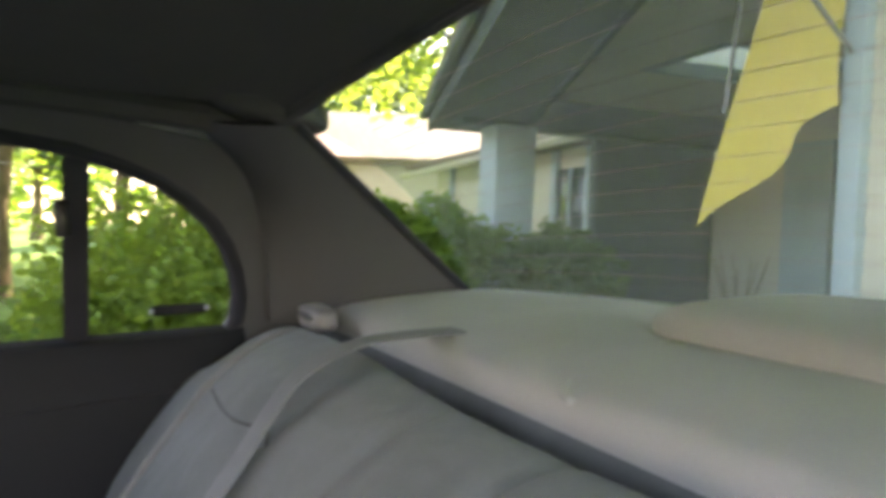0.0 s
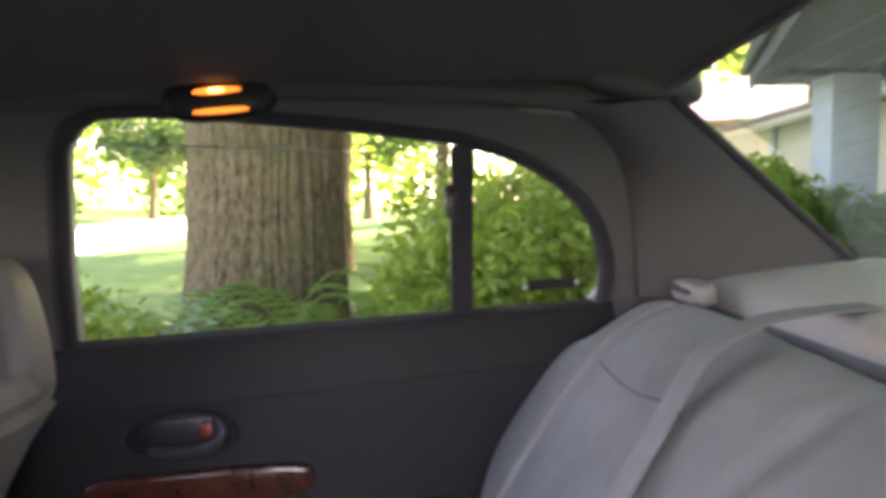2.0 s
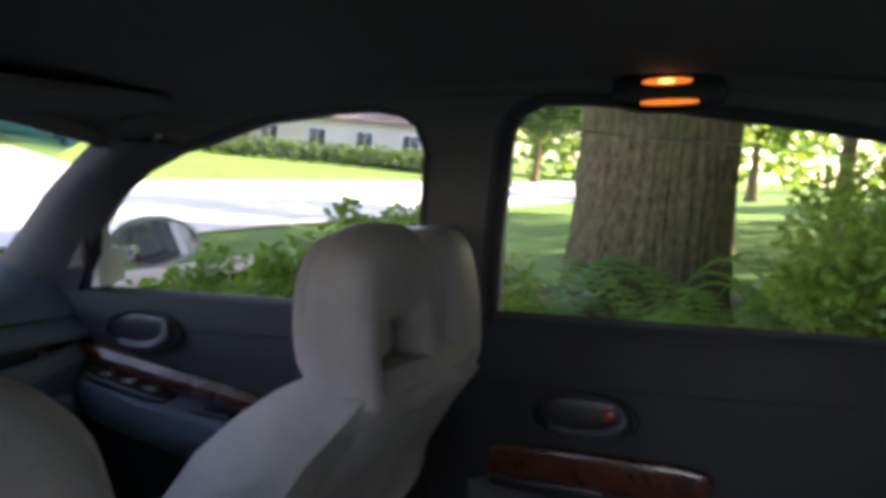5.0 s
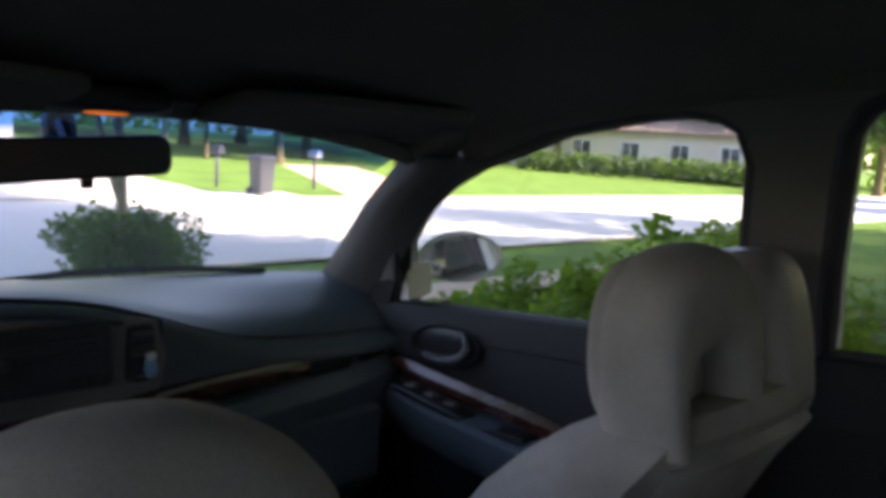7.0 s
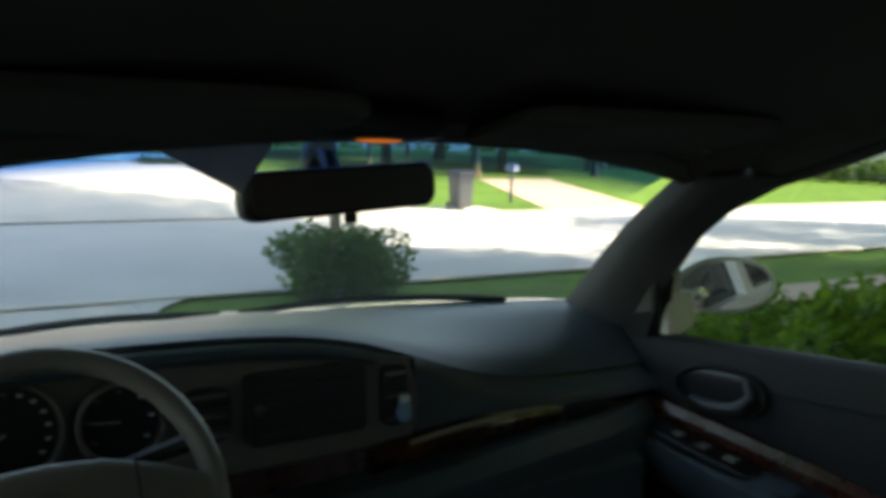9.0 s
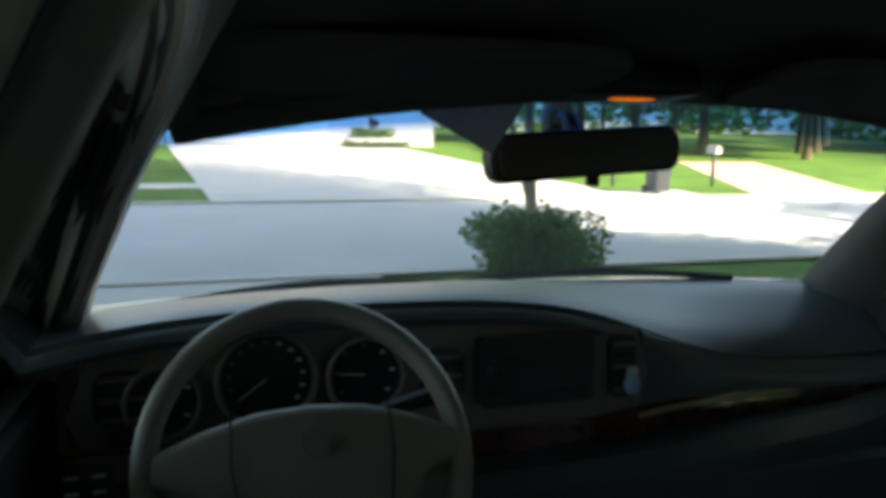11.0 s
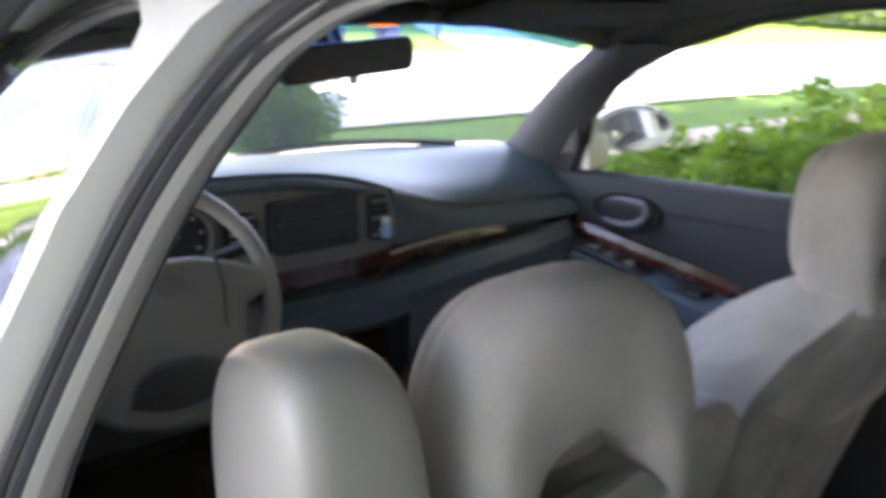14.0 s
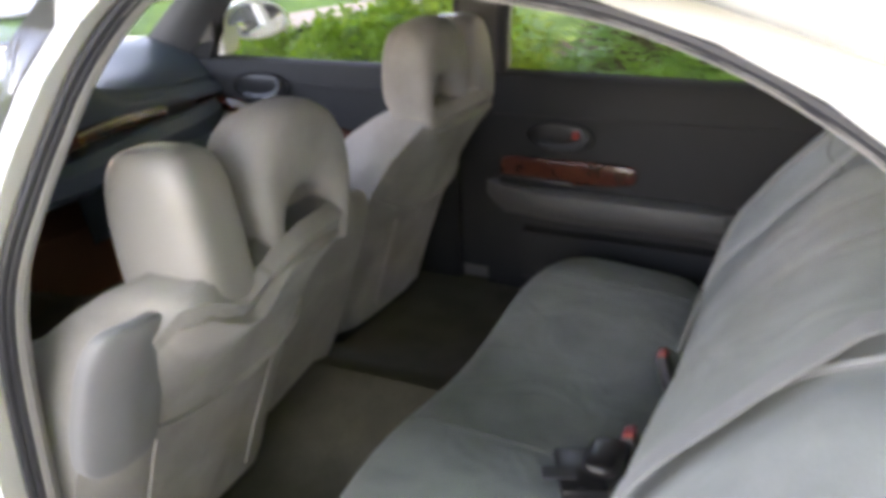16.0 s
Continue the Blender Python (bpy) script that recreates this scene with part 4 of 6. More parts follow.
part("knob", cushion((-0.101, 0.824, 0.955), (0.011, 0.01, 0.011), 2.2, 6), RUBBER, rad)
for k in range(3):
    part("rail", box((-0.026, 0.8245, 0.984 - 0.012 * k), (0.15, 0.004, 0.003)), RUBBER, rad)


def vent(x, z, w, h):
    v = part("vent", loft([[(x + a, y, z + b) for a, b in rounded(w, h, min(w, h) * 0.3, 4)] for y in (0.843, 0.86)]), BLACK, dash, "black air vent")
    for k in range(5):
        part("slat", box((x, 0.839, z - h * 0.36 + h * 0.18 * k), (w * 0.8, 0.008, 0.0035), 0, 1, Matrix.Rotation(radians(20), 4, "X")), BEZEL if k % 2 == 0 else RUBBER, v)


vent(0.129, 0.942, 0.046, 0.100)
vent(-0.175, 0.952, 0.07, 0.08)
vent(-0.62, 0.955, 0.07, 0.075)
part("centre_trim", loft([[(x, 0.842, z) for x, z in ((-0.15, 0.82), (-0.15, 0.86), (0.08, 0.862), (0.08, 0.83))], [(x, 0.87, z) for x, z in ((-0.15, 0.82), (-0.15, 0.86), (0.08, 0.862), (0.08, 0.83))]]), WOOD, dash, "dark wood lower trim")

clipb = thing("vent_clip", (0.135, 0.82, 0.905), "pale blue air freshener clipped to the vent", "air freshener")
part("case", cushion((0.141, 0.838, 0.914), (0.012, 0.012, 0.017), 3, 6), BLUE, clipb)
part("cap", cushion((0.141, 0.834, 0.936), (0.009, 0.008, 0.007), 3, 6), WHITE, clipb)


def gauge(x, z, r, needle, marks):
    g = part("gauge", loft([[(x + r * s * math.cos(t), y, z + r * s * math.sin(t)) for t in [2 * math.pi * k / 28 for k in range(28)]] for s, y in ((1.1, 0.853), (1.08, 0.834), (1.0, 0.834), (0.98, 0.849), (0.02, 0.8495))]), BLACK, dash, "black dial")
    part("ring", tube([(x + r * 1.05 * math.cos(t), 0.835, z + r * 1.05 * math.sin(t)) for t in [2 * math.pi * k / 32 for k in range(32)]], 0.004, 6, closed=True), BEZEL, g)
    a = radians(needle)
    part("needle", tube([(x, 0.846, z), (x + 0.72 * r * math.cos(a), 0.846, z + 0.72 * r * math.sin(a))], 0.0012, 4), WHITE, g, "pale needle")
    for k in range(marks):
        t = radians(215 - 250 * k / (marks - 1))
        part("mark", box((x + 0.80 * r * math.cos(t), 0.848, z + 0.80 * r * math.sin(t)), (0.007, 0.002, 0.004)), WHITE if k > marks * 0.5 else BEZEL, g)


gauge(-0.568, 0.946, 0.046, 60, 5)
gauge(-0.431, 0.966, 0.064, 215, 13)
gauge(-0.292, 0.961, 0.052, 175, 7)
col = part("column_cover", cushion((-0.406, 0.74, 0.88), (0.065, 0.12, 0.05), 3, 10), BEZEL, dash)
part("stalk", tube([(-0.36, 0.70, 0.925), (-0.30, 0.70, 0.945), (-0.235, 0.69, 0.962)], [0.007, 0.010, 0.013], 8), BLACK, col, "black control stalk")
part("light_switch", cushion((-0.618, 0.815, 0.912), (0.016, 0.02, 0.014), 2.5, 8), BLACK, dash, "dark light switch")
side_wood = part("side_wood", box((-0.650, 0.800, 0.866), (0.125, 0.03, 0.064), 0.008), WOOD, dash, "polished brown wood panel")
part("switch_block", box((-0.660, 0.784, 0.866), (0.072, 0.012, 0.046), 0.004), BLACK, side_wood, "black switch block")
for i in range(2):
    for j in range(2):
        part("symbol", box((-0.676 + 0.032 * i, 0.7775, 0.856 + 0.02 * j), (0.016, 0.002, 0.004)), WHITE, side_wood)
part("knee_panel", loft([[(x, y, z) for y, z in ((0.81, 0.836), (0.775, 0.828), (0.762, 0.80), (0.78, 0.67), (0.86, 0.58), (0.9, 0.75))] for x in (-0.745, -0.70, -0.45, -0.18)]), BEZEL, dash, "grey beige knee panel")

# ---- steering wheel ----
whl = thing("steering_wheel", (-0.406, 0.70, 0.86), "grey four-spoke steering wheel", "steering wheel")
WC, WR = Vector((-0.406, 0.62, 0.917)), 0.180
wrot = Matrix.Rotation(radians(-24), 4, "X")


def wp(a, b, d=0.0):
    """A place in the wheel's plane: across, up, and towards the dashboard."""
    return WC + wrot @ Vector((a, d, b))


part("rim", tube([wp(WR * math.cos(t), WR * math.sin(t)) for t in [2 * math.pi * k / 48 for k in range(48)]], 0.0145, 10, closed=True), VINYL_SHADED, whl)
HUB = [(-0.176, 0.032), (-0.12, 0.052), (-0.06, 0.066), (0, 0.069), (0.06, 0.066), (0.12, 0.052), (0.176, 0.032), (0.178, 0.0), (0.128, -0.020), (0.112, -0.055), (0.118, -0.10), (0.132, -0.132), (0.088, -0.164), (0.064, -0.105), (0.03, -0.088), (-0.03, -0.088), (-0.064, -0.105), (-0.088, -0.164), (-0.132, -0.132), (-0.118, -0.10), (-0.112, -0.055), (-0.128, -0.020), (-0.178, 0.0)]


HUB = [(a, c - 0.012) for a, c in HUB]


def inset(outline, d):
    return grow([(a, c) for a, c in outline], -d)


bowl = lambda a, c: 0.030 * max(0.0, 1 - (a / 0.17) ** 2) * (1 if c > -0.09 else max(0.0, 1 + (c + 0.09) / 0.07))
hub = part("hub", loft([[wp(a, c, 0.014 - bowl(a, c) * 0.3) for a, c in HUB], [wp(a, c, -0.004 - bowl(a, c)) for a, c in HUB], [wp(a, c, -0.011 - bowl(a, c)) for a, c in inset(HUB, 0.005)], [wp(a, c, -0.014 - bowl(a, c)) for a, c in inset(HUB, 0.012)]]), VINYL_SHADED, whl, "grey padded four-spoke hub")
for sx in (-1, 1):
    part("button", box(wp(sx * 0.103, -0.112, -0.018), (0.020, 0.008, 0.036), 0.004, 2, wrot), BEZEL, whl)
    part("pad_seam", tube([wp(sx * 0.088, 0.056, -0.037), wp(sx * 0.090, 0.0, -0.037), wp(sx * 0.078, -0.09, -0.030)], 0.0016, 4), RUBBER, whl)
part("badge", loft([[wp(0.016 * math.cos(t), 0.012 + 0.016 * math.sin(t), d) for t in [2 * math.pi * k / 20 for k in range(20)]] for d in (-0.040, -0.0465)]), BEZEL, whl, "plain round badge")

# ---- front seats ----


REAR_FACE = [(0.40, 0.055), (0.53, 0.020), (0.68, -0.030), (0.80, -0.080), (0.88, -0.130), (0.93, -0.170), (0.965, -0.190), (0.99, -0.180)]


def rear_face(z):
    """How far back the rear face of a front seat lies at a height."""
    return float(np.interp(z, [p[0] for p in REAR_FACE], [p[1] for p in REAR_FACE]))


def shoulder_drop(c, z):
    """How far the outer shoulder of the driver seat lies below the rest, under its belt tower."""
    return 0.044 * min(1, max(0, (0.12 - c) / 0.35)) * (1 - 0.7 * min(1, max(0, (-c - 0.4) / 0.35))) * min(1, max(0, (z - 0.78) / 0.15))


def seat_back(x0, x1, lean, lift, name, parent, mat=CLOTH, near=1.0):
    """Backrest with wrapped bolsters: rings from bottom to top."""
    rings = []
    xc, hw = (x0 + x1) / 2, (x1 - x0) / 2
    for (z, yb), w, th in zip(REAR_FACE, (0.92, 0.96, 1.0, 1.0, 0.97, 0.91, 0.82, 0.64), (0.17, 0.18, 0.185, 0.185, 0.175, 0.16, 0.13, 0.07)):
        rings.append([(xc + hw * w * cx * (1 - (1 - near) * min(1, max(0, (z - 0.6) / 0.3)) * (cx < 0)), yb + lean + th * (cy * 0.5 + 0.5) + 0.03 * abs(cx) ** 3 * (cy > 0), z + lift * (z - 0.44) / 0.55 - (shoulder_drop(cx, z) if near < 1 else 0)) for cx, cy in ((-0.75, -0.98), (-0.4, -1.06), (0, -1.09), (0.4, -1.06), (0.75, -0.98), (0.94, -0.72), (1, 0), (0.94, 0.85), (0.75, 1), (0.4, 0.8), (0, 0.75), (-0.4, 0.8), (-0.75, 1), (-0.94, 0.85), (-1, 0), (-0.94, -0.72))])
    bm = loft(rings)
    bmesh.ops.subdivide_edges(bm, edges=list(bm.edges), cuts=1, smooth=0.6, use_grid_fill=True)
    return part(name, bm, mat, parent)


def belt_tower(x0, x1, yr, z0, z1, parent, foot=0.0):
    """Smooth shell at the outer shoulder of a seat that carries its belt."""
    w, h = (x1 - x0) / 2, (z1 - z0) / 2 + 0.02

    def bend(p):
        q = max(0, 0.3 - p.z / h) / 1.3
        return (p.x * (1 - 0.08 * p.z / h) * (1 - 4 * foot * q * q) - 0.3 * foot * q, p.y * (1 - 0.10 * max(0, p.z) / h) + 0.008 * p.z / h - foot * q, p.z - 0.05 * p.y)

    part("belt_tower", cushion(((x0 + x1) / 2, yr + 0.082, (z0 + z1) / 2 - 0.02), (w, 0.082, h), 4.2, 16, bend), VINYL, parent, "smooth grey vinyl belt tower")


def headrest(xc, yr, zt, parent):
    """Domed cloth headrest, hollowed out from below at the back so that two legs stand on the seat."""
    outer = spline([(-0.100, -0.225, 0), (-0.119, -0.16, 0), (-0.120, -0.09, 0), (-0.100, -0.038, 0), (-0.055, -0.008, 0), (0, 0, 0), (0.055, -0.008, 0), (0.100, -0.038, 0), (0.120, -0.09, 0), (0.119, -0.16, 0), (0.100, -0.225, 0)], 36)
    inner = spline([(-0.064, -0.225, 0), (-0.067, -0.20, 0), (-0.064, -0.170, 0), (-0.050, -0.143, 0), (-0.026, -0.130, 0), (0, -0.126, 0), (0.026, -0.130, 0), (0.050, -0.143, 0), (0.064, -0.170, 0), (0.067, -0.20, 0), (0.064, -0.225, 0)], 36)
    rings = []
    for o, i in zip(outer, inner):
        c, h = (o + i) / 2, (o - i) / 2
        ring = []
        for k in range(20):
            a = 2 * math.pi * k / 20
            ca, sa = math.cos(a), math.sin(a)
            e = (abs(ca) ** 3 + abs(sa) ** 3) ** (-1 / 3)
            q = c + h * (ca * e)
            ring.append((xc + 0.93 * q.x, yr + 0.052 + 0.052 * sa * e, zt + q.y))
        rings.append(ring)
    front = cushion((xc, yr + 0.092, zt - 0.118), (0.108, 0.040, 0.105), 2.8, 12, lambda p: (p.x * (1 - 0.10 * max(0, p.z) / 0.11), p.y, p.z))
    return part("headrest", join(loft(rings), front), CLOTH, parent, "domed beige cloth headrest hollow at the back")


def front_seat(x0, x1, dy, lift, label):
    s = thing("front_seat", ((x0 + x1) / 2, 0.25 + dy, 0.33), label, "car seat", "front seats")
    seat_back(x0, x1, dy, lift, "backrest", s, CLOTH, 0.86 if x0 < 0 else 1.0)
    part("seat_cushion", cushion(((x0 + x1) / 2, 0.33 + dy, 0.50), ((x1 - x0) / 2, 0.27, 0.085), 5, 12), CLOTH, s)
    part("base", box(((x0 + x1) / 2, 0.30 + dy, 0.39), ((x1 - x0) * 0.8, 0.42, 0.10), 0.02), BLACK, s)
    xc, hw = (x0 + x1) / 2, (x1 - x0) / 2

    def cover(u, v):
        """Upper cover of the back, with a hem that sags in the middle."""
        q = 2 * u - 1
        hem = 0.71 + 0.07 * abs(q) ** 2.2
        z = hem + (0.935 - hem) * v
        return (xc + hw * (0.87 - 0.08 * v) * q * (1 - (0.12 * (q < 0) if x0 < 0 else 0) * v), rear_face(z) + dy - 0.020 * (1 - abs(q) ** 5) - 0.004 + 0.03 * abs(q) ** 6, z + lift * max(0, z - 0.44) / 0.55 - (shoulder_drop(q, z) if x0 < 0 else 0))

    part("back_cover", grid(cover, 24, 14, 0.020), CLOTH, s)
    part("piping", tube([Vector(cover(i / 24, 0.0)) + Vector((0, -0.003, -0.002)) for i in range(25)], 0.0045, 6), CLOTH, s)
    for q in (-0.52, 0.52):
        part("seam", tube([(xc + hw * q * (0.9 + 0.1 * k / 8), rear_face(0.45 + 0.25 * k / 8) + dy - 0.017, 0.45 + 0.25 * k / 8 + lift * (0.01 + 0.25 * k / 8) / 0.55) for k in range(9)], 0.003, 4), CLOTH, s)
    return s


ps = front_seat(0.20, 0.70, 0.065, -0.015, "beige cloth passenger seat with headrest and belt tower")
headrest(0.352, -0.122, 1.160, ps)
belt_tower(0.522, 0.632, -0.120, 0.945, 1.142, ps)
ds = front_seat(-0.72, -0.20, -0.050, -0.032, "beige cloth driver seat with headrest and belt tower")
headrest(-0.350, -0.232, 1.120, ds)
belt_tower(-0.592, -0.486, -0.226, 0.900, 1.094, ds, 0.016)


def side_pad(xc, zc, w, h, dy, lift, sgn, parent):
    """Smooth pad on the outer edge of a seat's back, following its face."""
    def bend(p):
        z = zc + p.z
        zo = 0.44 + (z - 0.44) / (1 + lift / 0.55)
        return (p.x, rear_face(0.80) + 0.55 * (rear_face(zo) - rear_face(0.80)) + dy - 0.004 + p.y + 0.9 * max(0.0, sgn * p.x) ** 1.5 * 2, p.z)
    part("side_pad", cushion((xc, 0, zc), (w, 0.018, h), 5, 12, bend), PADGREY, parent, "smooth grey side pad")


side_pad(-0.665, 0.805, 0.056, 0.115, -0.050, -0.032, -1, ds)

# folded centre armrest between the seats
arm = thing("centre_armrest", (-0.04, 0.10, 0.45), "beige cloth centre armrest folded up between the seats", "armrest")
part("pad", cushion((-0.035, 0.07, 0.615), (0.15, 0.07, 0.245), 5, 10, lambda p: (p.x, p.y - 0.35 * p.z, p.z)), CLOTH, arm)
part("seat_pad", cushion((-0.035, 0.33, 0.50), (0.14, 0.26, 0.08), 5, 10), CLOTH, arm)

# ---- rear seat ----
rs = thing("rear_seat", (0, -0.65, 0.33), "grey cloth rear bench with seat belts", "car seat")


def rear_back(u, v):
    s = 2 * u - 1
    x = 0.735 * s
    lobe = 0.5 + 0.5 * math.cos(math.pi * min(1, abs(abs(s) - 0.5) / 0.5))
    end = max(0.0, abs(s) - 0.80) / 0.20
    top = 0.988 + 0.010 * lobe - 0.03 * end ** 2
    prof = spline([(0, -0.685, 0.50), (0, -0.710, 0.62), (0, -0.758, 0.754), (0, -0.875, 0.90), (0, -0.94, top - 0.035), (0, -1.01, top - 0.003), (0, -1.06, top - 0.012), (0, -1.08, top - 0.10)], 28)
    p = prof[int(round(v * 28))]
    bulge = 0.018 * (lobe - 0.3) * math.sin(math.pi * min(1, v * 1.3)) - 0.012 * end ** 2 * (v < 0.7)
    groove = sum(d * math.exp(-((x - x0) / w) ** 2) for x0, d, w in ((0.03, 0.010, 0.014), (-0.15, 0.012, 0.014), (0.235, 0.014, 0.045), (-0.53, 0.012, 0.04))) * min(1.0, max(0.0, (v - 0.25) / 0.2))
    return (x, p.y + bulge - 0.8 * groove, p.z - 0.6 * groove * (v > 0.4))


part("backrest", grid(rear_back, 130, 28), CLOTH_REAR, rs)
part("cushion", cushion((0, -0.50, 0.475), (0.675, 0.20, 0.085), 5, 22, lambda p: (p.x, p.y, p.z + 0.018 * math.cos(2 * math.pi * p.x / 0.735) * -1 * (p.z > 0) + 0.02 * p.y / 0.25 * (p.z > 0))), CLOTH_REAR, rs)


def bench_top(x, y):
    q = max(0.0, 1 - abs(x / 0.675) ** 5 - abs((y + 0.5) / 0.2) ** 5) ** 0.2
    return 0.475 + 0.085 * q - 0.018 * math.cos(2 * math.pi * x / 0.735) + 0.02 * (y + 0.5) / 0.25


for x in (0.40, 0.07, -0.26):
    part("cushion_seam", tube([(x + 0.02 * k / 10, -0.325 - 0.034 * k, bench_top(x, -0.325 - 0.034 * k) - 0.0006) for k in range(11)], 0.0022, 5), TRIM, rs)
part("cushion_base", box((0, -0.50, 0.385), (1.36, 0.36, 0.10), 0.01), CARPET, rs)


for sx in (-1, 1):
    part("piping", tube([Vector(rear_back((sx * (0.445 + 0.13 * k / 28) / 0.735 + 1) / 2, k / 28)) + Vector((0, 0.002, 0.002)) for k in range(3, 22)], 0.006, 6), WEB, rs, "pale raised piping")


def on_back(x, z):
    """A place on the rear backrest's face at a height."""
    u = (x / 0.735 + 1) / 2
    for k in range(21):
        p, q = Vector(rear_back(u, k / 28)), Vector(rear_back(u, (k + 1) / 28))
        if q.z >= z or k == 20:
            return p.lerp(q, min(1.0, max(0.0, (z - p.z) / max(1e-6, q.z - p.z)))) + Vector((0, 0.001, 0.001))


part("stitched_seam", tube([on_back(0.47 - 0.017 * k, 0.935) for k in range(18)], 0.0018, 5), TRIM, rs, "darker stitched seam")


def belt(path, slot):
    sb = thing("seat_belt", (slot[0], -1.03, 1.0), "grey seat belt over the rear backrest", "seat belt", "rear belts")
    ps_ = spline(path, 36)
    bm = grid(lambda u, v: ps_[int(round(u * 36))] + Vector((0.046 * (v - 0.5), 0.010, 0.010)), 36, 3, 0.0025)
    part("webbing", bm, WEB, sb)
    part("slot", box(slot, (0.085, 0.05, 0.010), 0.004), BLACK, sb)
    return sb


belt([(0.285, -1.178, 1.002), (0.262, -1.09, 1.006), (0.245, -1.03, 1.003), (0.230, -0.97, 0.982), (0.205, -0.93, 0.950), (0.180, -0.895, 0.915), (0.153, -0.857, 0.880), (0.125, -0.817, 0.835), (0.09, -0.755, 0.765), (0.06, -0.715, 0.62)], (0.30, -1.185, 1.004))
belt([(-0.55, -1.178, 1.002), (-0.52, -1.09, 1.012), (-0.51, -1.03, 1.003), (-0.50, -0.97, 0.982), (-0.51, -0.93, 0.950), (-0.53, -0.857, 0.880), (-0.56, -0.755, 0.765), (-0.60, -0.715, 0.62)], (-0.56, -1.185, 1.004))
for x, y in ((0.07, -0.684), (-0.20, -0.688)):
    bk = thing("belt_buckle", (x, y, 0.53), "black belt buckle with a red button standing up from the bench", "buckle", "rear buckles")
    part("body", box((x, y, 0.565), (0.035, 0.022, 0.085), 0.006, 2, Matrix.Rotation(radians(-18), 4, "X")), RUBBER, bk)
    part("button", box((x, y + 0.010, 0.606), (0.028, 0.018, 0.012), 0.003, 2, Matrix.Rotation(radians(-18), 4, "X")), RED, bk, "red release button")
# black loose things on the bench
lt = thing("belt_bracket", (-0.28, -0.63, 0.55), "black folded belt bracket lying on the rear bench", "bracket")
part("plate", box((-0.285, -0.625, 0.572), (0.11, 0.07, 0.02), 0.006, 2, Matrix.Rotation(radians(25), 4, "Z")), BLACK, lt)
part("buckle", cushion((-0.255, -0.655, 0.59), (0.045, 0.03, 0.014), 3, 6), BLACK, lt)
part("tongue", box((-0.315, -0.60, 0.586), (0.03, 0.05, 0.004), 0.001, 1, Matrix.Rotation(radians(25), 4, "Z")), RUBBER, lt)

# ---- parcel shelf ----
shelf = thing("parcel_shelf", (0, -1.3, 0.97), "pale grey moulded parcel shelf under the rear window", "parcel shelf")


def shelf_fn(u, v):
    s = 2 * u - 1
    p = spline([(0, -1.120, 0.972), (0, -1.127, 0.986), (0, -1.155, 0.998), (0, -1.27, 1.008), (0, -1.52 + 0.13 * s * s, 1.008)], 16)[int(round(v * 16))]
    return ((0.70 - 0.04 * v) * s, p.y, p.z)


part("board", grid(shelf_fn, 30, 16, 0.012), SHELFCLOTH, shelf)
# darker cloth on this face also carries the shadow behind the backrest
part("front_edge", grid(lambda u, v: ((0.70 - 0.002 * v) * (2 * u - 1), -1.114 - 0.004 * v, 0.88 + 0.096 * v), 30, 4, 0.008), CLOTH_REAR, shelf, "dark shelf edge, deepened in colour for its shade")
part("lamp_hump", cushion((-0.13, -1.42, 1.010), (0.27, 0.12, 0.046), 4.5, 12), SHELFCLOTH, shelf)
part("anchor_cover", tube(spline([(-0.045, -1.118, 1.0), (-0.025, -1.122, 1.003), (0.0, -1.15, 1.006), (0.02, -1.19, 1.010), (0.03, -1.235, 1.013)], 12), 0.004, 6), SHELFCLOTH, shelf)
part("anchor_cap", tube([(-0.365 + 0.035 * math.cos(t), -1.165 + 0.022 * math.sin(t), 1.004) for t in [2 * math.pi * k / 20 for k in range(20)]], 0.004, 6, closed=True), SHELFCLOTH, shelf)
bg = part("belt_guide", cushion((0.600, -1.075, 1.002), (0.062, 0.020, 0.018), 4, 8), VINYL, shelf, "grey plastic belt guide")
part("guide_slot", cushion((0.600, -1.058, 1.006), (0.042, 0.005, 0.0055), 4, 6), BLACK, bg, "dark belt slot")

# brown card leaning in the passenger footwell
card = thing("cardboard_box", (0.22, 1.03, 0.36), "brown cardboard box standing in the passenger footwell", "box")
part("carton", box((0.24, 1.06, 0.475), (0.44, 0.16, 0.23), 0.004, 1), CARD, card)
part("flap", box((0.24, 0.985, 0.592), (0.43, 0.10, 0.005), 0.001, 1, Matrix.Rotation(radians(12), 4, "X")), CARD, card)

# ---- outdoors ----
TAN = math.tan(radians(SLOPE))


def ground_z(x, y):
    """Height of the land: the plot slopes down to the street, plots beyond rise again."""
    z = -TAN * min(max(y, -3.8), 6.9)
    if y > 21:
        z += min((y - 21) * 0.04, 2.0)
    if y < 9 and x > 1.4:
        z += 0.10 * min(1, (x - 1.4) / 1.0)
    return z


bm = bmesh.new()
xs = [-400, -150, -60, -30, -15, -8, -5, -3, -1.9, 1.4, 1.9, 2.4, 4, 6, 9, 13, 18, 25, 40, 70, 150, 400]
ys = [-400, -100, -40, -20, -12, -7, -5, -3.8, -2, 1, 3, 5, 6.9, 7.5, 8, 9, 10, 15, 21, 24, 28, 34, 42, 55, 80, 150, 400]
vs = [[bm.verts.new((x, y, ground_z(x, y) - 0.03)) for y in ys] for x in xs]
for i in range(len(xs) - 1):
    for j in range(len(ys) - 1):
        bm.faces.new((vs[i][j], vs[i + 1][j], vs[i + 1][j + 1], vs[i][j + 1]))
solid("ground", bm, GRASS, "green mown lawn", "ground", "structure", IDENT)


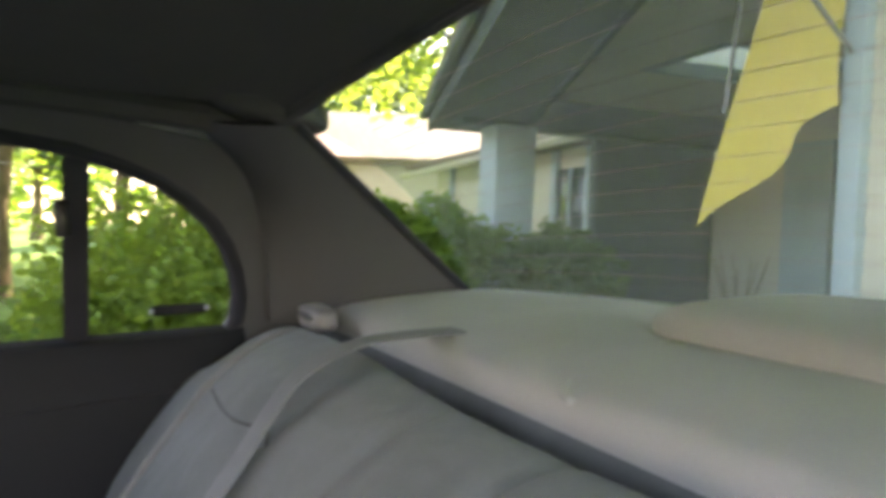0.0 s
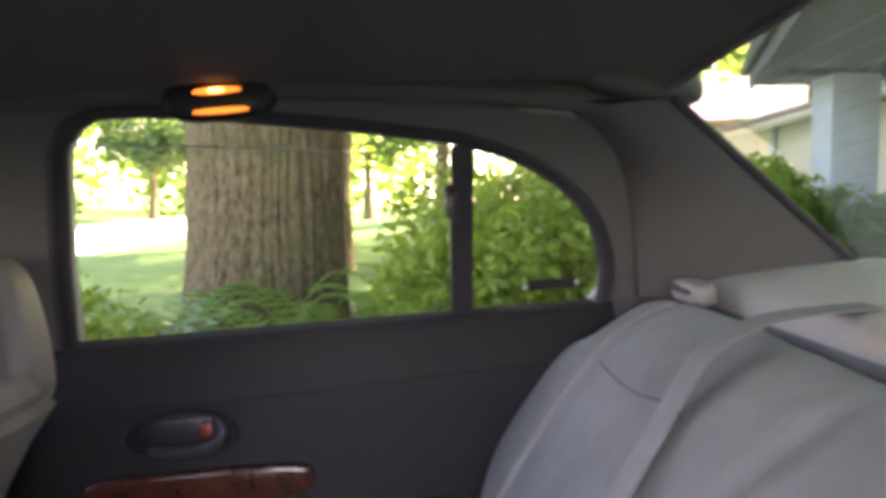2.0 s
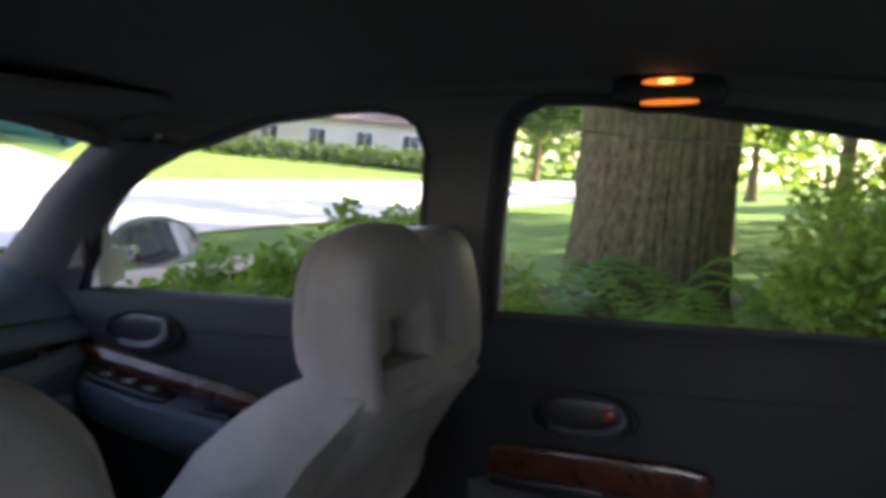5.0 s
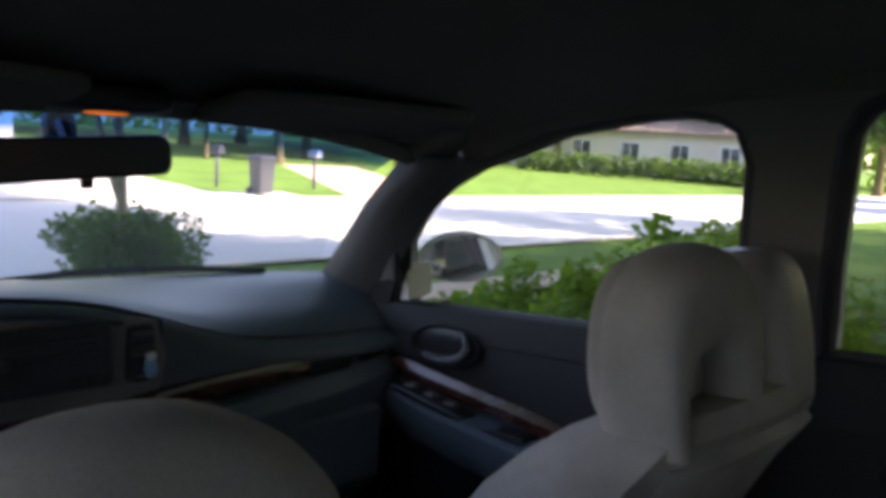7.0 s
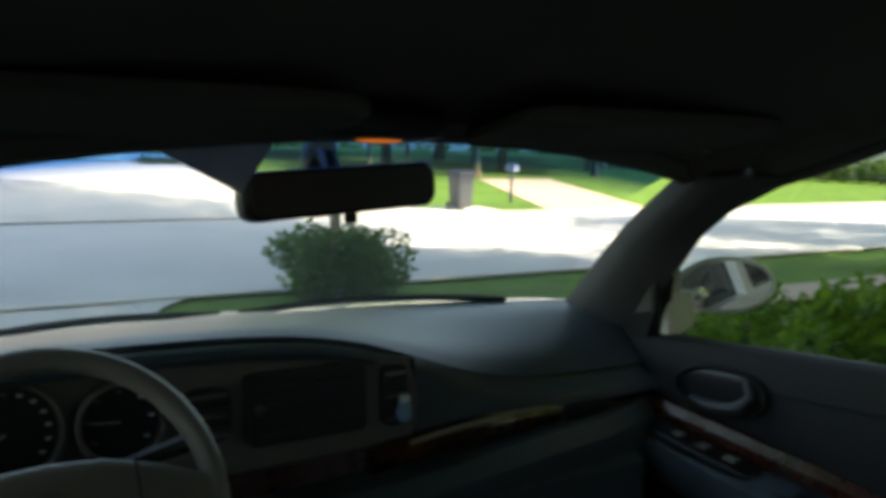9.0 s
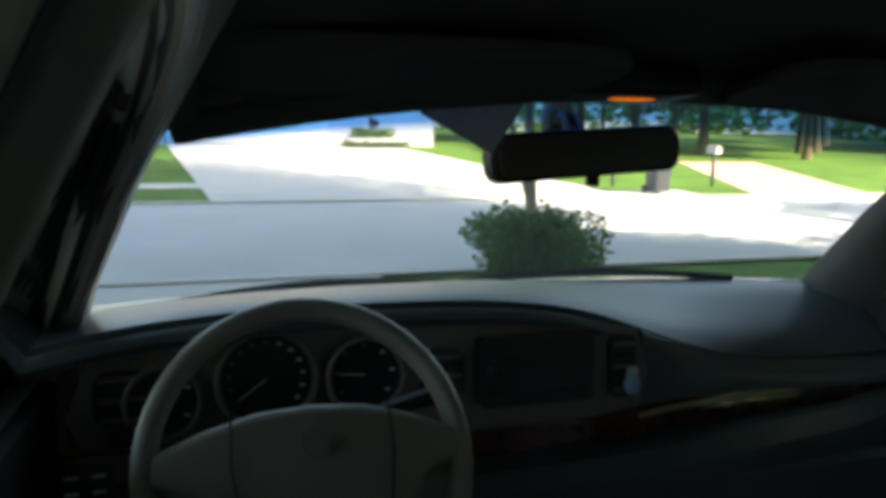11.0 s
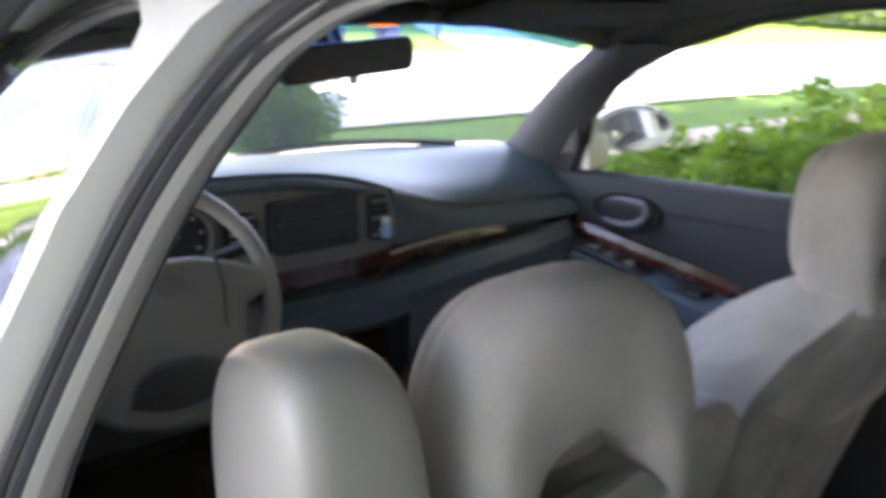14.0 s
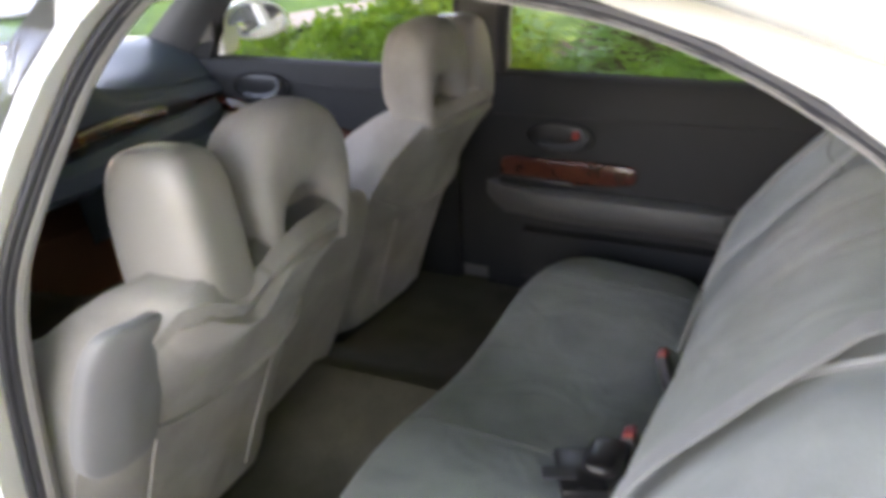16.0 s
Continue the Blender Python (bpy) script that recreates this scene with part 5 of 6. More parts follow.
def sheet(name, x0, x1, y0, y1, lift, mat, label, cat, n=10, base=0.0, skew=0.0):
    bm = grid(lambda u, v: (x0 + (x1 - x0) * u + skew * v, y0 + (y1 - y0) * v, ground_z(base, y0 + (y1 - y0) * v) + lift), 4, n, 0.02)
    return solid(name, bm, mat, label, cat, "structure", IDENT)


sheet("driveway", -3.0, 1.35, -3.9, 10.2, 0.0, CONCRETE, "pale concrete driveway sloping to the street", "driveway", 30)
solid("driveway_apron", grid(lambda u, v: (1.34 + (0.02 + 1.1 * v * v) * u, 8.5 + 1.7 * v, ground_z(1.34 + (0.02 + 1.1 * v * v) * u, 8.5 + 1.7 * v) + 0.012), 6, 12, 0.02), CONCRETE, "flared concrete edge of the driveway at the street", "driveway", "structure", IDENT)
sheet("road", -120, 120, 9.9, 20.6, -0.02, ROADMAT, "pale street partly in sun", "road", 4)
for nm, y in (("kerb_near", 9.75), ("kerb_far", 20.5)):
    sheet(nm, -120, 120, y, y + 0.25, 0.035, CONCRETE, "low concrete kerb", "kerb", 2)
sheet("far_driveway", 0.3, 12.3, 20.7, 45, 0.0, CONCRETE, "wide pale concrete driveway across the street", "driveway", 12, 0, -1.3)
sheet("far_path", 16.5, 21.0, 20.7, 34, 0.0, BRICKPATH, "pinkish sunlit side path across the street", "path", 8, 0, 6)
sheet("far_pavement", -60, 0.25, 24.0, 25.3, 0.01, CONCRETE, "concrete pavement across the lawn", "pavement", 2)
sheet("bin_slab", 12.2, 14.6, 20.75, 22.2, 0.03, CONCRETE, "pale concrete slab under the bin", "slab", 2)
sheet("garden_path", 1.36, 12, 5.2, 6.3, 0.11, BRICKPATH, "pinkish stone path edge across the lawn", "path", 2, 5)
sheet("planting_bed", 1.36, 7.0, -3.0, 4.4, 0.105, SOIL, "dark mulched planting bed", "bed", 6, 5)


# ---- plants ----
def leaf_mass(centres, count, size, seed, flat=0.5):
    """Many small leaves scattered through balls (centre, radius), as folded quads."""
    r = random.Random(seed)
    verts, faces = [], []
    tot = sum(c[1] ** 2 for c in centres)
    for (c, rad) in centres:
        for _ in range(int(count * rad * rad / tot)):
            d = Vector((r.gauss(0, 1), r.gauss(0, 1), r.gauss(0, 1))).normalized()
            p = Vector(c) + d * rad * (r.random() ** 0.35) * Vector((1, 1, 1)).length / 1.732
            a = Vector((r.uniform(-1, 1), r.uniform(-1, 1), r.uniform(-1, 1) * flat)).normalized()
            b = a.cross(Vector((r.uniform(-1, 1), r.uniform(-1, 1), r.uniform(-1, 1)))).normalized()
            s = size * r.uniform(0.6, 1.4)
            n = a.cross(b) * s * 0.12
            k = len(verts)
            verts += [p - a * s * 0.5, p + b * s * 0.28 + n, p + a * s * 0.5, p - b * s * 0.28 + n]
            faces.append((k, k + 1, k + 2, k + 3))
    me = bpy.data.meshes.new("leaves")
    me.from_pydata([tuple(v) for v in verts], [], faces)
    bm = bmesh.new()
    bm.from_mesh(me)
    bpy.data.meshes.remove(me)
    return bm


def limbs(base, top, r0, r1, n, spread, seed, lean=(0, 0)):
    """Tapered trunk and n limbs, and where the limbs end."""
    r = random.Random(seed)
    b, t = Vector(base), Vector(top)
    trunk = [b.lerp(t, k / 8) + Vector((r.uniform(-1, 1), r.uniform(-1, 1), 0)) * r0 * 0.12 * (0 < k < 8) for k in range(9)]
    rads = [r0 * (1.35 if k == 0 else 1.08 if k == 1 else 1) * (1 - k / 8) + r1 * k / 8 for k in range(9)]
    out = [tube(trunk, rads, 14)]
    ends = []
    for k in range(n):
        a = 2 * math.pi * (k + r.random() * 0.6) / n
        s = trunk[5 + k % 4]
        e = s + Vector((math.cos(a) * spread * r.uniform(0.7, 1.1), math.sin(a) * spread * r.uniform(0.7, 1.1), spread * r.uniform(0.35, 0.9)))
        m = s.lerp(e, 0.5) + Vector((0, 0, spread * 0.12))
        out.append(tube(spline([s, m, e], 6), [r1 * 0.8, r1 * 0.7, r1 * 0.6, r1 * 0.5, r1 * 0.4, r1 * 0.28, r1 * 0.12], 7))
        ends.append(e)
    return out, ends


def tree(pos, height, trunk_r, crown_r, leaf, count, size, seed, label, clear=0.45, lean=(0, 0), bark=BARK):
    x, y = pos
    z = ground_z(x, y) - 0.05
    t = thing("tree", (x, y, z), label, "tree", "trees", IDENT)
    top = (x + lean[0], y + lean[1], z + height * clear * 1.35)
    wood, ends = limbs((x, y, z), top, trunk_r, trunk_r * 0.55, 7, crown_r * 0.75, seed)
    part("trunk", join(*wood), bark, t)
    r = random.Random(seed + 1)
    balls = [(e + Vector((r.uniform(-1, 1), r.uniform(-1, 1), r.uniform(-0.5, 1))) * crown_r * 0.22, crown_r * r.uniform(0.28, 0.46)) for e in ends for _ in range(3)]
    balls += [(Vector(top) + Vector((r.uniform(-1, 1) * crown_r * 0.6, r.uniform(-1, 1) * crown_r * 0.6, r.uniform(0.1, 1) * crown_r * 0.9)), crown_r * 0.4) for _ in range(6)]
    part("crown", leaf_mass(balls, count, size, seed + 2), leaf, t, smooth=False)
    return t


# the big oak beside the car
oak = thing("oak_tree", (4.92, 0.42, ground_z(5, 0.4)), "big oak with a thick furrowed grey-brown trunk", "tree", "", IDENT)


def oak_skin(u, v):
    a, h = 2 * math.pi * u, v * 4.4
    r = 0.505 + 0.22 * math.exp(-h / 0.35) + 0.03 * math.exp(-abs(h - 4.4))
    lob = 1 + 0.03 * math.sin(3 * a + 0.6) + 0.09 * math.exp(-h / 0.4) * math.cos(5 * a)
    ridge = 0.012 * abs(math.sin(23 * a + 2.2 * noise.noise((3 * math.cos(a), 3 * math.sin(a), h * 1.3)))) + 0.016 * noise.noise((9 * math.cos(a), 9 * math.sin(a), h * 5))
    r = r * lob + ridge - 0.01
    return (4.95 + r * math.cos(a) + 0.02 * h, 0.42 + r * math.sin(a), ground_z(5, 0.4) - 0.1 + h)


bmo = grid(oak_skin, 220, 110)
bmesh.ops.remove_doubles(bmo, verts=bmo.verts, dist=1e-4)
part("trunk", bmo, BARK, oak)
wood, ends = limbs((5.0, 0.42, 4.2), (5.2, 0.6, 7.2), 0.5, 0.3, 8, 4.6, 31)
part("limbs", join(*wood), BARK, oak)
ro = random.Random(5)
# leaf balls out past the limbs are unseen, added to shade car and street
part("crown", leaf_mass([(e + Vector((ro.uniform(-1, 1), ro.uniform(-1, 1), ro.uniform(0, 1))) * 1.3, ro.uniform(1.3, 2.3)) for e in ends for _ in range(3)] + [(Vector((1.5, -1.0, 8.5)), 3.0), (Vector((-1.5, 1.0, 9.0)), 3.0), (Vector((4, 4, 9)), 3), (Vector((-2, -4, 9)), 3)] + [(Vector((x, y, z)), 3.0) for x, y, z in ((8, 5, 10), (12, 5, 11), (9, 9, 11), (14, 8, 13), (11, 12, 13), (16, 3, 12), (18, 7, 14), (15, 12, 15), (6, 9, 11), (12, 1, 13), (19, 1, 14), (0, 0, 9.5), (-3, -1, 10.5), (0, -4, 10), (-1, 4, 10.5), (2, 2, 10), (3, -3, 10.5), (10, -0.5, 10.2), (12, 0, 10), (13.5, 0.5, 10.5), (11.5, 3, 9.5), (9, 1.5, 9.5), (13.5, 3, 10))], 110000, 0.30, 33), LEAF, oak, smooth=False)

# trees round about: behind the house, beyond the street, and far off
TREES = [
    # three dense crowns placed in the sun's path to keep it off the car
    (7.8, -10.6, 13, 0.35, 4.8, LEAF, 16000, 0.30, 51, "broad dense tree added behind the house to shade the car", 0.42, (0, 0), BARK),
    (12.2, -11.5, 14, 0.35, 5.0, LEAF_BRIGHT, 15000, 0.30, 52, "broad dense tree added behind the house to shade the car", 0.42, (0, 0), BARK),
    (4.0, -12.0, 14, 0.35, 5.0, LEAF, 15000, 0.30, 53, "broad dense tree added behind the house to shade the car", 0.42, (0, 0), BARK),
    (11.4, -2.1, 12, 0.30, 4.2, LEAF_BRIGHT, 9000, 0.26, 41, "tall tree with pale leaning trunk and yellow-green leaves", 0.5, (0.3, -4.2), BARK_PALE),
    (13.0, 0.6, 10, 0.20, 3.8, LEAF, 7000, 0.26, 42, "slim garden tree with green crown", 0.4, (0.3, 0), BARK),
    (15.5, -1.2, 10, 0.16, 3.5, LEAF_BRIGHT, 7000, 0.26, 43, "slim garden tree with sunlit yellow-green crown", 0.4, (-0.4, 0), BARK),
    (16.0, -9, 13, 0.35, 5.0, LEAF_BRIGHT, 9000, 0.32, 44, "broad backlit tree behind the house", 0.4, (0, 0), BARK),
    (9.0, -14, 14, 0.35, 5.5, LEAF, 9000, 0.32, 45, "broad tree behind the house", 0.4, (0, 0), BARK),
    (1.0, -15, 14, 0.35, 5.5, LEAF, 9000, 0.32, 46, "broad tree behind the house", 0.4, (0, 0), BARK),
    (24, -5, 13, 0.3, 5.0, LEAF_BRIGHT, 8000, 0.35, 47, "broad sunlit tree beyond the garden", 0.3, (0, 0), BARK),
    (27, 3, 12, 0.3, 4.6, LEAF, 8000, 0.35, 48, "broad green tree beyond the garden", 0.3, (0, 0), BARK),
    # three trees out of view, added to dim the daylight through the near doorways
    (-9, 3, 13, 0.35, 5.0, LEAF, 8000, 0.32, 49, "unseen broad tree added beyond the driveway for shade", 0.4, (0, 0), BARK),
    (-8.5, -3.5, 12, 0.35, 4.6, LEAF, 8000, 0.32, 54, "unseen broad tree added beyond the driveway for shade", 0.35, (0, 0), BARK),
    (-8, -9, 13, 0.35, 5.0, LEAF, 8000, 0.32, 50, "unseen broad tree added beside the house for shade", 0.4, (0, 0), BARK),
]
for x, y, h, tr, cr, lf, ct, sz, sd, lab, cl, ln, bk in TREES:
    tree((x, y), h, tr, cr, lf, ct, sz, sd, lab, cl, ln, bk)
far = tree((-9, 40), 11, 0.3, 4.2, LEAF_DARK, 6000, 0.45, 60, "dark green tree across the street", 0.3)
for x, y, s in ((23, 35, 0.8), (27.5, 39, 1.0), (32, 36, 0.8), (36, 41, 1.0), (-16, 46, 1.1), (11, 56, 1.3), (17, 60, 1.2), (24, 47, 1.1), (31, 52, 1.3), (38, 42, 1.0), (46, 50, 1.3), (50, 38, 1.0), (58, 44, 1.2), (62, 30, 1.2), (66, 20, 1.2), (60, 10, 1.1), (50, 2, 1.1), (-26, 38, 1.2), (2, 62, 1.4), (-34, 30, 1.1), (70, 55, 1.4), (45, -12, 1.3), (36, -18, 1.2)):
    m = Matrix.Translation((x, y, ground_z(x, y) - 0.05)) @ Matrix.Rotation(x * 1.7, 4, "Z")
    c = copy_thing(far, m)
    c.scale = (s, s, s)
# far wood closing the view
r = random.Random(70)
balls = []
for k in range(150):
    a = radians(r.uniform(-150, 75))
    d = r.uniform(85, 120)
    balls.append((Vector((d * math.cos(a), d * math.sin(a), r.uniform(2, 9))), r.uniform(4, 7)))
wd = solid("far_wood", leaf_mass(balls, 34000, 1.3, 71), LEAF, "distant green wood", "wood", "stuff", IDENT, False)


def bush(c, rad, leaf, count, size, seed, label, name="bush", squash=0.8):
    x, y = c
    z = ground_z(x, y)
    b = thing(name, (x, y, z), label, "shrub", "", IDENT)
    r = random.Random(seed)
    stems = []
    balls = []
    for k in range(9):
        a = 2 * math.pi * k / 9
        e = Vector((x + math.cos(a) * rad * 0.6 * r.uniform(0.5, 1), y + math.sin(a) * rad * 0.6 * r.uniform(0.5, 1), z + rad * squash * r.uniform(0.7, 1.5)))
        stems.append(tube(spline([(x, y, z), Vector((x, y, z)).lerp(e, 0.5) + Vector((0, 0, 0.1)), e], 5), [0.018, 0.016, 0.013, 0.01, 0.007, 0.004], 5))
        balls.append((e, rad * r.uniform(0.26, 0.5)))
        balls.append((e + Vector((r.uniform(-0.3, 0.3), r.uniform(-0.3, 0.3), r.uniform(-0.2, 0.3))) * rad, rad * r.uniform(0.14, 0.26)))
    balls.append((Vector((x, y, z + rad * squash * 1.45)), rad * 0.48))
    balls.append((Vector((x + 0.2 * rad, y - 0.1 * rad, z + rad * squash * 1.95)), rad * 0.26))
    balls.append((Vector((x, y, z + rad * squash * 0.6)), rad * 0.6))
    part("stems", join(*stems), BARK, b)
    part("foliage", leaf_mass(balls, count, size, seed + 1), leaf, b, smooth=False)
    return b


bush((3.25, -1.15), 0.78, LEAF_BRIGHT, 20000, 0.05, 81, "round bright green shrub beside the car", squash=0.72)
bush((3.05, -0.62), 0.30, LEAF_RED, 1100, 0.045, 82, "small shrub with dark reddish leaves", squash=0.8)
bush((4.6, -2.4), 0.85, LEAF, 4200, 0.10, 84, "green shrub before the porch", squash=0.6)
bush((5.9, -3.4), 0.85, LEAF, 4200, 0.10, 85, "green shrub before the porch", squash=0.62)
bush((4.2, -3.6), 0.7, LEAF_DARK, 3500, 0.09, 86, "dark green shrub before the porch", squash=0.6)
for k, (x, y, s) in enumerate(((2.55, 1.45, 0.52), (2.85, 1.05, 0.58), (2.35, 2.0, 0.42), (3.2, 1.7, 0.45), (3.4, 2.3, 0.35))):
    bush((x, y), s, LEAF_BRIGHT if k % 2 else LEAF, 3400, 0.055, 90 + k, "leafy green border shrub beside the car", squash=0.9)
# small street tree in a round bush
sb = bush((3.85, 9.3), 1.02, LEAF_DARK, 8000, 0.085, 103, "round bush at the foot of a young street tree", squash=0.33)
yt = thing("young_tree", (3.75, 9.2, -0.6), "young pale-trunked street tree", "tree", "", IDENT)
part("trunk", join(tube([(3.72, 9.2, -0.7), (3.70, 9.2, 0.0), (3.68, 9.2, 0.8), (3.62, 9.2, 1.6), (3.6, 9.25, 3.2)], [0.09, 0.075, 0.065, 0.055, 0.03], 9), tube([(3.69, 9.2, 0.35), (3.5, 9.2, 0.85), (3.3, 9.1, 1.7), (3.1, 9.0, 2.8)], [0.05, 0.04, 0.03, 0.02], 8)), BARK_PALE, yt)
part("crown", leaf_mass([(Vector((3.6, 9.3, 3.9)), 1.2), (Vector((2.9, 9.0, 3.5)), 0.9), (Vector((4.3, 9.4, 3.6)), 0.9)], 2600, 0.14, 104), LEAF, yt, smooth=False)


# ferns: fronds of many leaflets
def fern(pos, size, seed):
    r = random.Random(seed)
    x, y = pos
    z = ground_z(x, y)
    f = thing("fern", (x, y, z), "bright green fern with arching fronds", "fern", "ferns", IDENT)
    for k in range(11):
        a = 2 * math.pi * (k + r.random() * 0.7) / 11
        ln = size * r.uniform(0.75, 1.15)
        d = Vector((math.cos(a), math.sin(a), 0))
        side = Vector((-d.y, d.x, 0))
        pts = [Vector((x, y, z)) + d * ln * 0.75 * s + Vector((0, 0, ln * (1.25 * s - 0.75 * s * s * s))) for s in [j / 18 for j in range(19)]]
        verts, faces = [], []
        for j in range(1, 18):
            w = ln * 0.17 * math.sin(math.pi * (j / 18) ** 0.7)
            for sg in (-1, 1):
                p, t = pts[j], (pts[j + 1] - pts[j - 1]).normalized()
                n = len(verts)
                q = p + side * sg * w + t * w * 0.5 - Vector((0, 0, w * 0.25))
                wd_ = ln * 0.018
                verts += [p - t * wd_, q, p + t * wd_]
                faces.append((n, n + 1, n + 2))
        me = bpy.data.meshes.new("frond")
        me.from_pydata([tuple(v) for v in verts], [], faces)
        fb = bmesh.new()
        fb.from_mesh(me)
        bpy.data.meshes.remove(me)
        part("frond", join(fb, tube(pts[::3], 0.004, 4)), FERN, f, smooth=False)
    return f


f0 = fern((3.7, 0.95), 0.85, 120)
for k, (x, y, s) in enumerate(((4.15, -0.12, 1.05), (3.75, 0.2, 0.85), (3.6, 1.25, 0.95), (3.9, -0.65, 1.0), (4.35, 1.6, 0.95), (3.3, 0.55, 0.72), (3.45, -0.35, 0.8), (4.8, -1.3, 0.9), (2.9, 0.2, 0.6), (3.2, 1.1, 0.75), (5.2, -1.8, 1.0), (2.75, 0.75, 0.6), (3.95, 1.95, 1.0), (3.1, -0.1, 0.8), (4.0, 0.9, 1.15), (3.55, -0.05, 1.0), (3.3, 1.55, 0.9), (4.25, -0.75, 1.2), (3.0, 1.5, 0.7), (2.2, 1.2, 0.55), (2.7, 1.9, 0.75), (2.35, 2.4, 0.6), (3.0, 2.5, 0.8), (2.15, 0.55, 0.5), (2.3, -0.2, 0.5))):
    c = copy_thing(f0, Matrix.Translation((x, y, ground_z(x, y))) @ Matrix.Rotation(k * 2.1, 4, "Z"))
    c.scale = (s, s, s)

# ---- the house behind the car ----
# the house stands slightly askew to the driveway
HOUSE = Matrix.Translation((5.651, -5.213, 1.205)) @ Matrix.Rotation(radians(-3.3), 4, "Z") @ Matrix.Translation((-6, 5, -1.5))
house = thing("house", (3.0, -5.5, 0.3), "single-storey house with cream siding and blue-grey porch", "house", "", HOUSE)
HZ = 0.30


def boards(x0, x1, z0, z1, y, lap, parent, mat, along="x"):
    """Lapped siding boards, each its own piece."""
    n = int((z1 - z0) / lap)
    base = None
    for k in range(n):
        z = z0 + k * lap
        if along == "x":
            bmb = loft([[(x, y + a, z + c) for a, c in ((-0.04, 0.0), (0.012, 0.0), (0.012, 0.02), (-0.002, lap + 0.004), (-0.04, lap + 0.004))] for x in (x0, x1)])
        else:
            bmb = loft([[(y + a, x, z + c) for a, c in ((-0.04, 0.0), (0.012, 0.0), (0.012, 0.02), (-0.002, lap + 0.004), (-0.04, lap + 0.004))] for x in (x0, x1)])
        part("board", bmb, mat, parent, smooth=False)


gw = part("garage_wall", box((-2.2, -4.15, 1.75), (9.5, 0.2, 3.0)), SIDING, house)
boards(-1.5, 2.45, HZ, 3.2, -4.035, 0.15, gw, SIDING)
part("corner_board", box((2.50, -4.03, 1.75), (0.13, 0.12, 3.0), 0.006), BLUEWOOD, house)
side = part("return_wall", box((2.46, -5.5, 1.75), (0.16, 2.8, 3.0)), SIDING, house)
bw = part("porch_wall", box((5.0, -7.0, 1.6), (5.2, 0.2, 2.8)), SIDING, house)
boards(2.6, 7.2, HZ, 2.85, -6.895, 0.15, bw, SIDING)
part("light_panel", box((5.72, -6.86, 1.45), (0.62, 0.06, 2.3), 0.01), BLUEWOOD, house, "pale blue-grey door leaf")
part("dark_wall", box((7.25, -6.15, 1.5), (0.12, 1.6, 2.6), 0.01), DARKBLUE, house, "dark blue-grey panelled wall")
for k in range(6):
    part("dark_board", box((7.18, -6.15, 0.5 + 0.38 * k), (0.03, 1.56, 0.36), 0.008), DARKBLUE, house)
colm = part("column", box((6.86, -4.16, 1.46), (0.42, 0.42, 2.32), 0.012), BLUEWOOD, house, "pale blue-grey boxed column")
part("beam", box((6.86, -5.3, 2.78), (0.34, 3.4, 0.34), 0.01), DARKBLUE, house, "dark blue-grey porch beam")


def eave_edges(x):
    """Outer and inner edge of the boxed eave, which runs slightly askew."""
    return -2.60 - 0.264 * (x - 3.88), -3.21 - 0.352 * (x - 3.64)


def eave_run(rect, x0=2.3, x1=7.75):
    return loft([[(x, y, z) for y, z in rect(*eave_edges(x))] for x in (x0, x1)])


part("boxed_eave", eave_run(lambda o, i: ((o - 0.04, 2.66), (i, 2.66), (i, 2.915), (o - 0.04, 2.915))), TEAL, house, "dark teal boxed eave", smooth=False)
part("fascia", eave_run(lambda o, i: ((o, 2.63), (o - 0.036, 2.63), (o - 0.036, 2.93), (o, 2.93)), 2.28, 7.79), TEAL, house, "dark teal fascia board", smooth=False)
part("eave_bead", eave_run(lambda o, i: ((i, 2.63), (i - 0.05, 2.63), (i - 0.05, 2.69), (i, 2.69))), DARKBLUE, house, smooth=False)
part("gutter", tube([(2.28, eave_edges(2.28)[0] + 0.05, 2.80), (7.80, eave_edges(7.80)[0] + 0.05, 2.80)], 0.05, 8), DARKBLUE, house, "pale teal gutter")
# porch ceiling boards, with the skylight left open
for k in range(-2, 12):
    y = -3.43 - 0.30 * k
    segs = [(2.56, 4.24 - (3.06 + y) / 0.352)] if k < 0 else [(2.56, 6.7)] if not (-5.5 < y < -4.5) else [(2.56, 4.05), (5.05, 6.7)]
    for a, c in segs:
        part("ceiling_board", box(((a + c) / 2, y, 2.93), (c - a, 0.297, 0.02), 0.002, 1), SIDING, house, smooth=False)
for a, c, sx, sy in ((4.05, -5.07, 0.06, 1.2), (5.05, -5.07, 0.06, 1.2), (4.55, -4.50, 1.0, 0.06), (4.55, -5.65, 1.0, 0.06)):
    part("skylight_frame", box((a, c, 2.97), (sx, sy, 0.14), 0.008), BLUEWOOD, house)
part("skylight_pane", box((4.55, -5.07, 3.02), (0.96, 1.10, 0.012)), SKYLIGHT, house, "white skylight glazing")
part("roof", join(box((4.8, -6.17, 3.12), (5.6, 1.0, 0.08)), box((3.2, -4.7, 3.12), (1.6, 1.9, 0.08)), box((6.3, -4.7, 3.12), (2.4, 1.9, 0.08)), box((4.55, -4.1, 3.12), (1.1, 0.74, 0.08)), eave_run(lambda o, i: ((o + 0.04, 2.95), (-4.0, 3.06), (-4.0, 3.14), (o + 0.04, 3.01)), 2.28, 7.80), box((4.8, -8.0, 3.3), (6, 2.7, 0.1))), ROOFMAT, house)
part("main_roof", loft([[(x, y, z) for y, z in ((-3.55, 3.0), (-3.55, 3.12), (-8.5, 5.0), (-13, 3.1), (-13, 3.0))] for x in (-7.5, 2.5)]), ROOFMAT, house)
wing = part("wing_wall", box((10.8, -6.0, 1.5), (5.8, 0.2, 2.5)), SIDING, house)
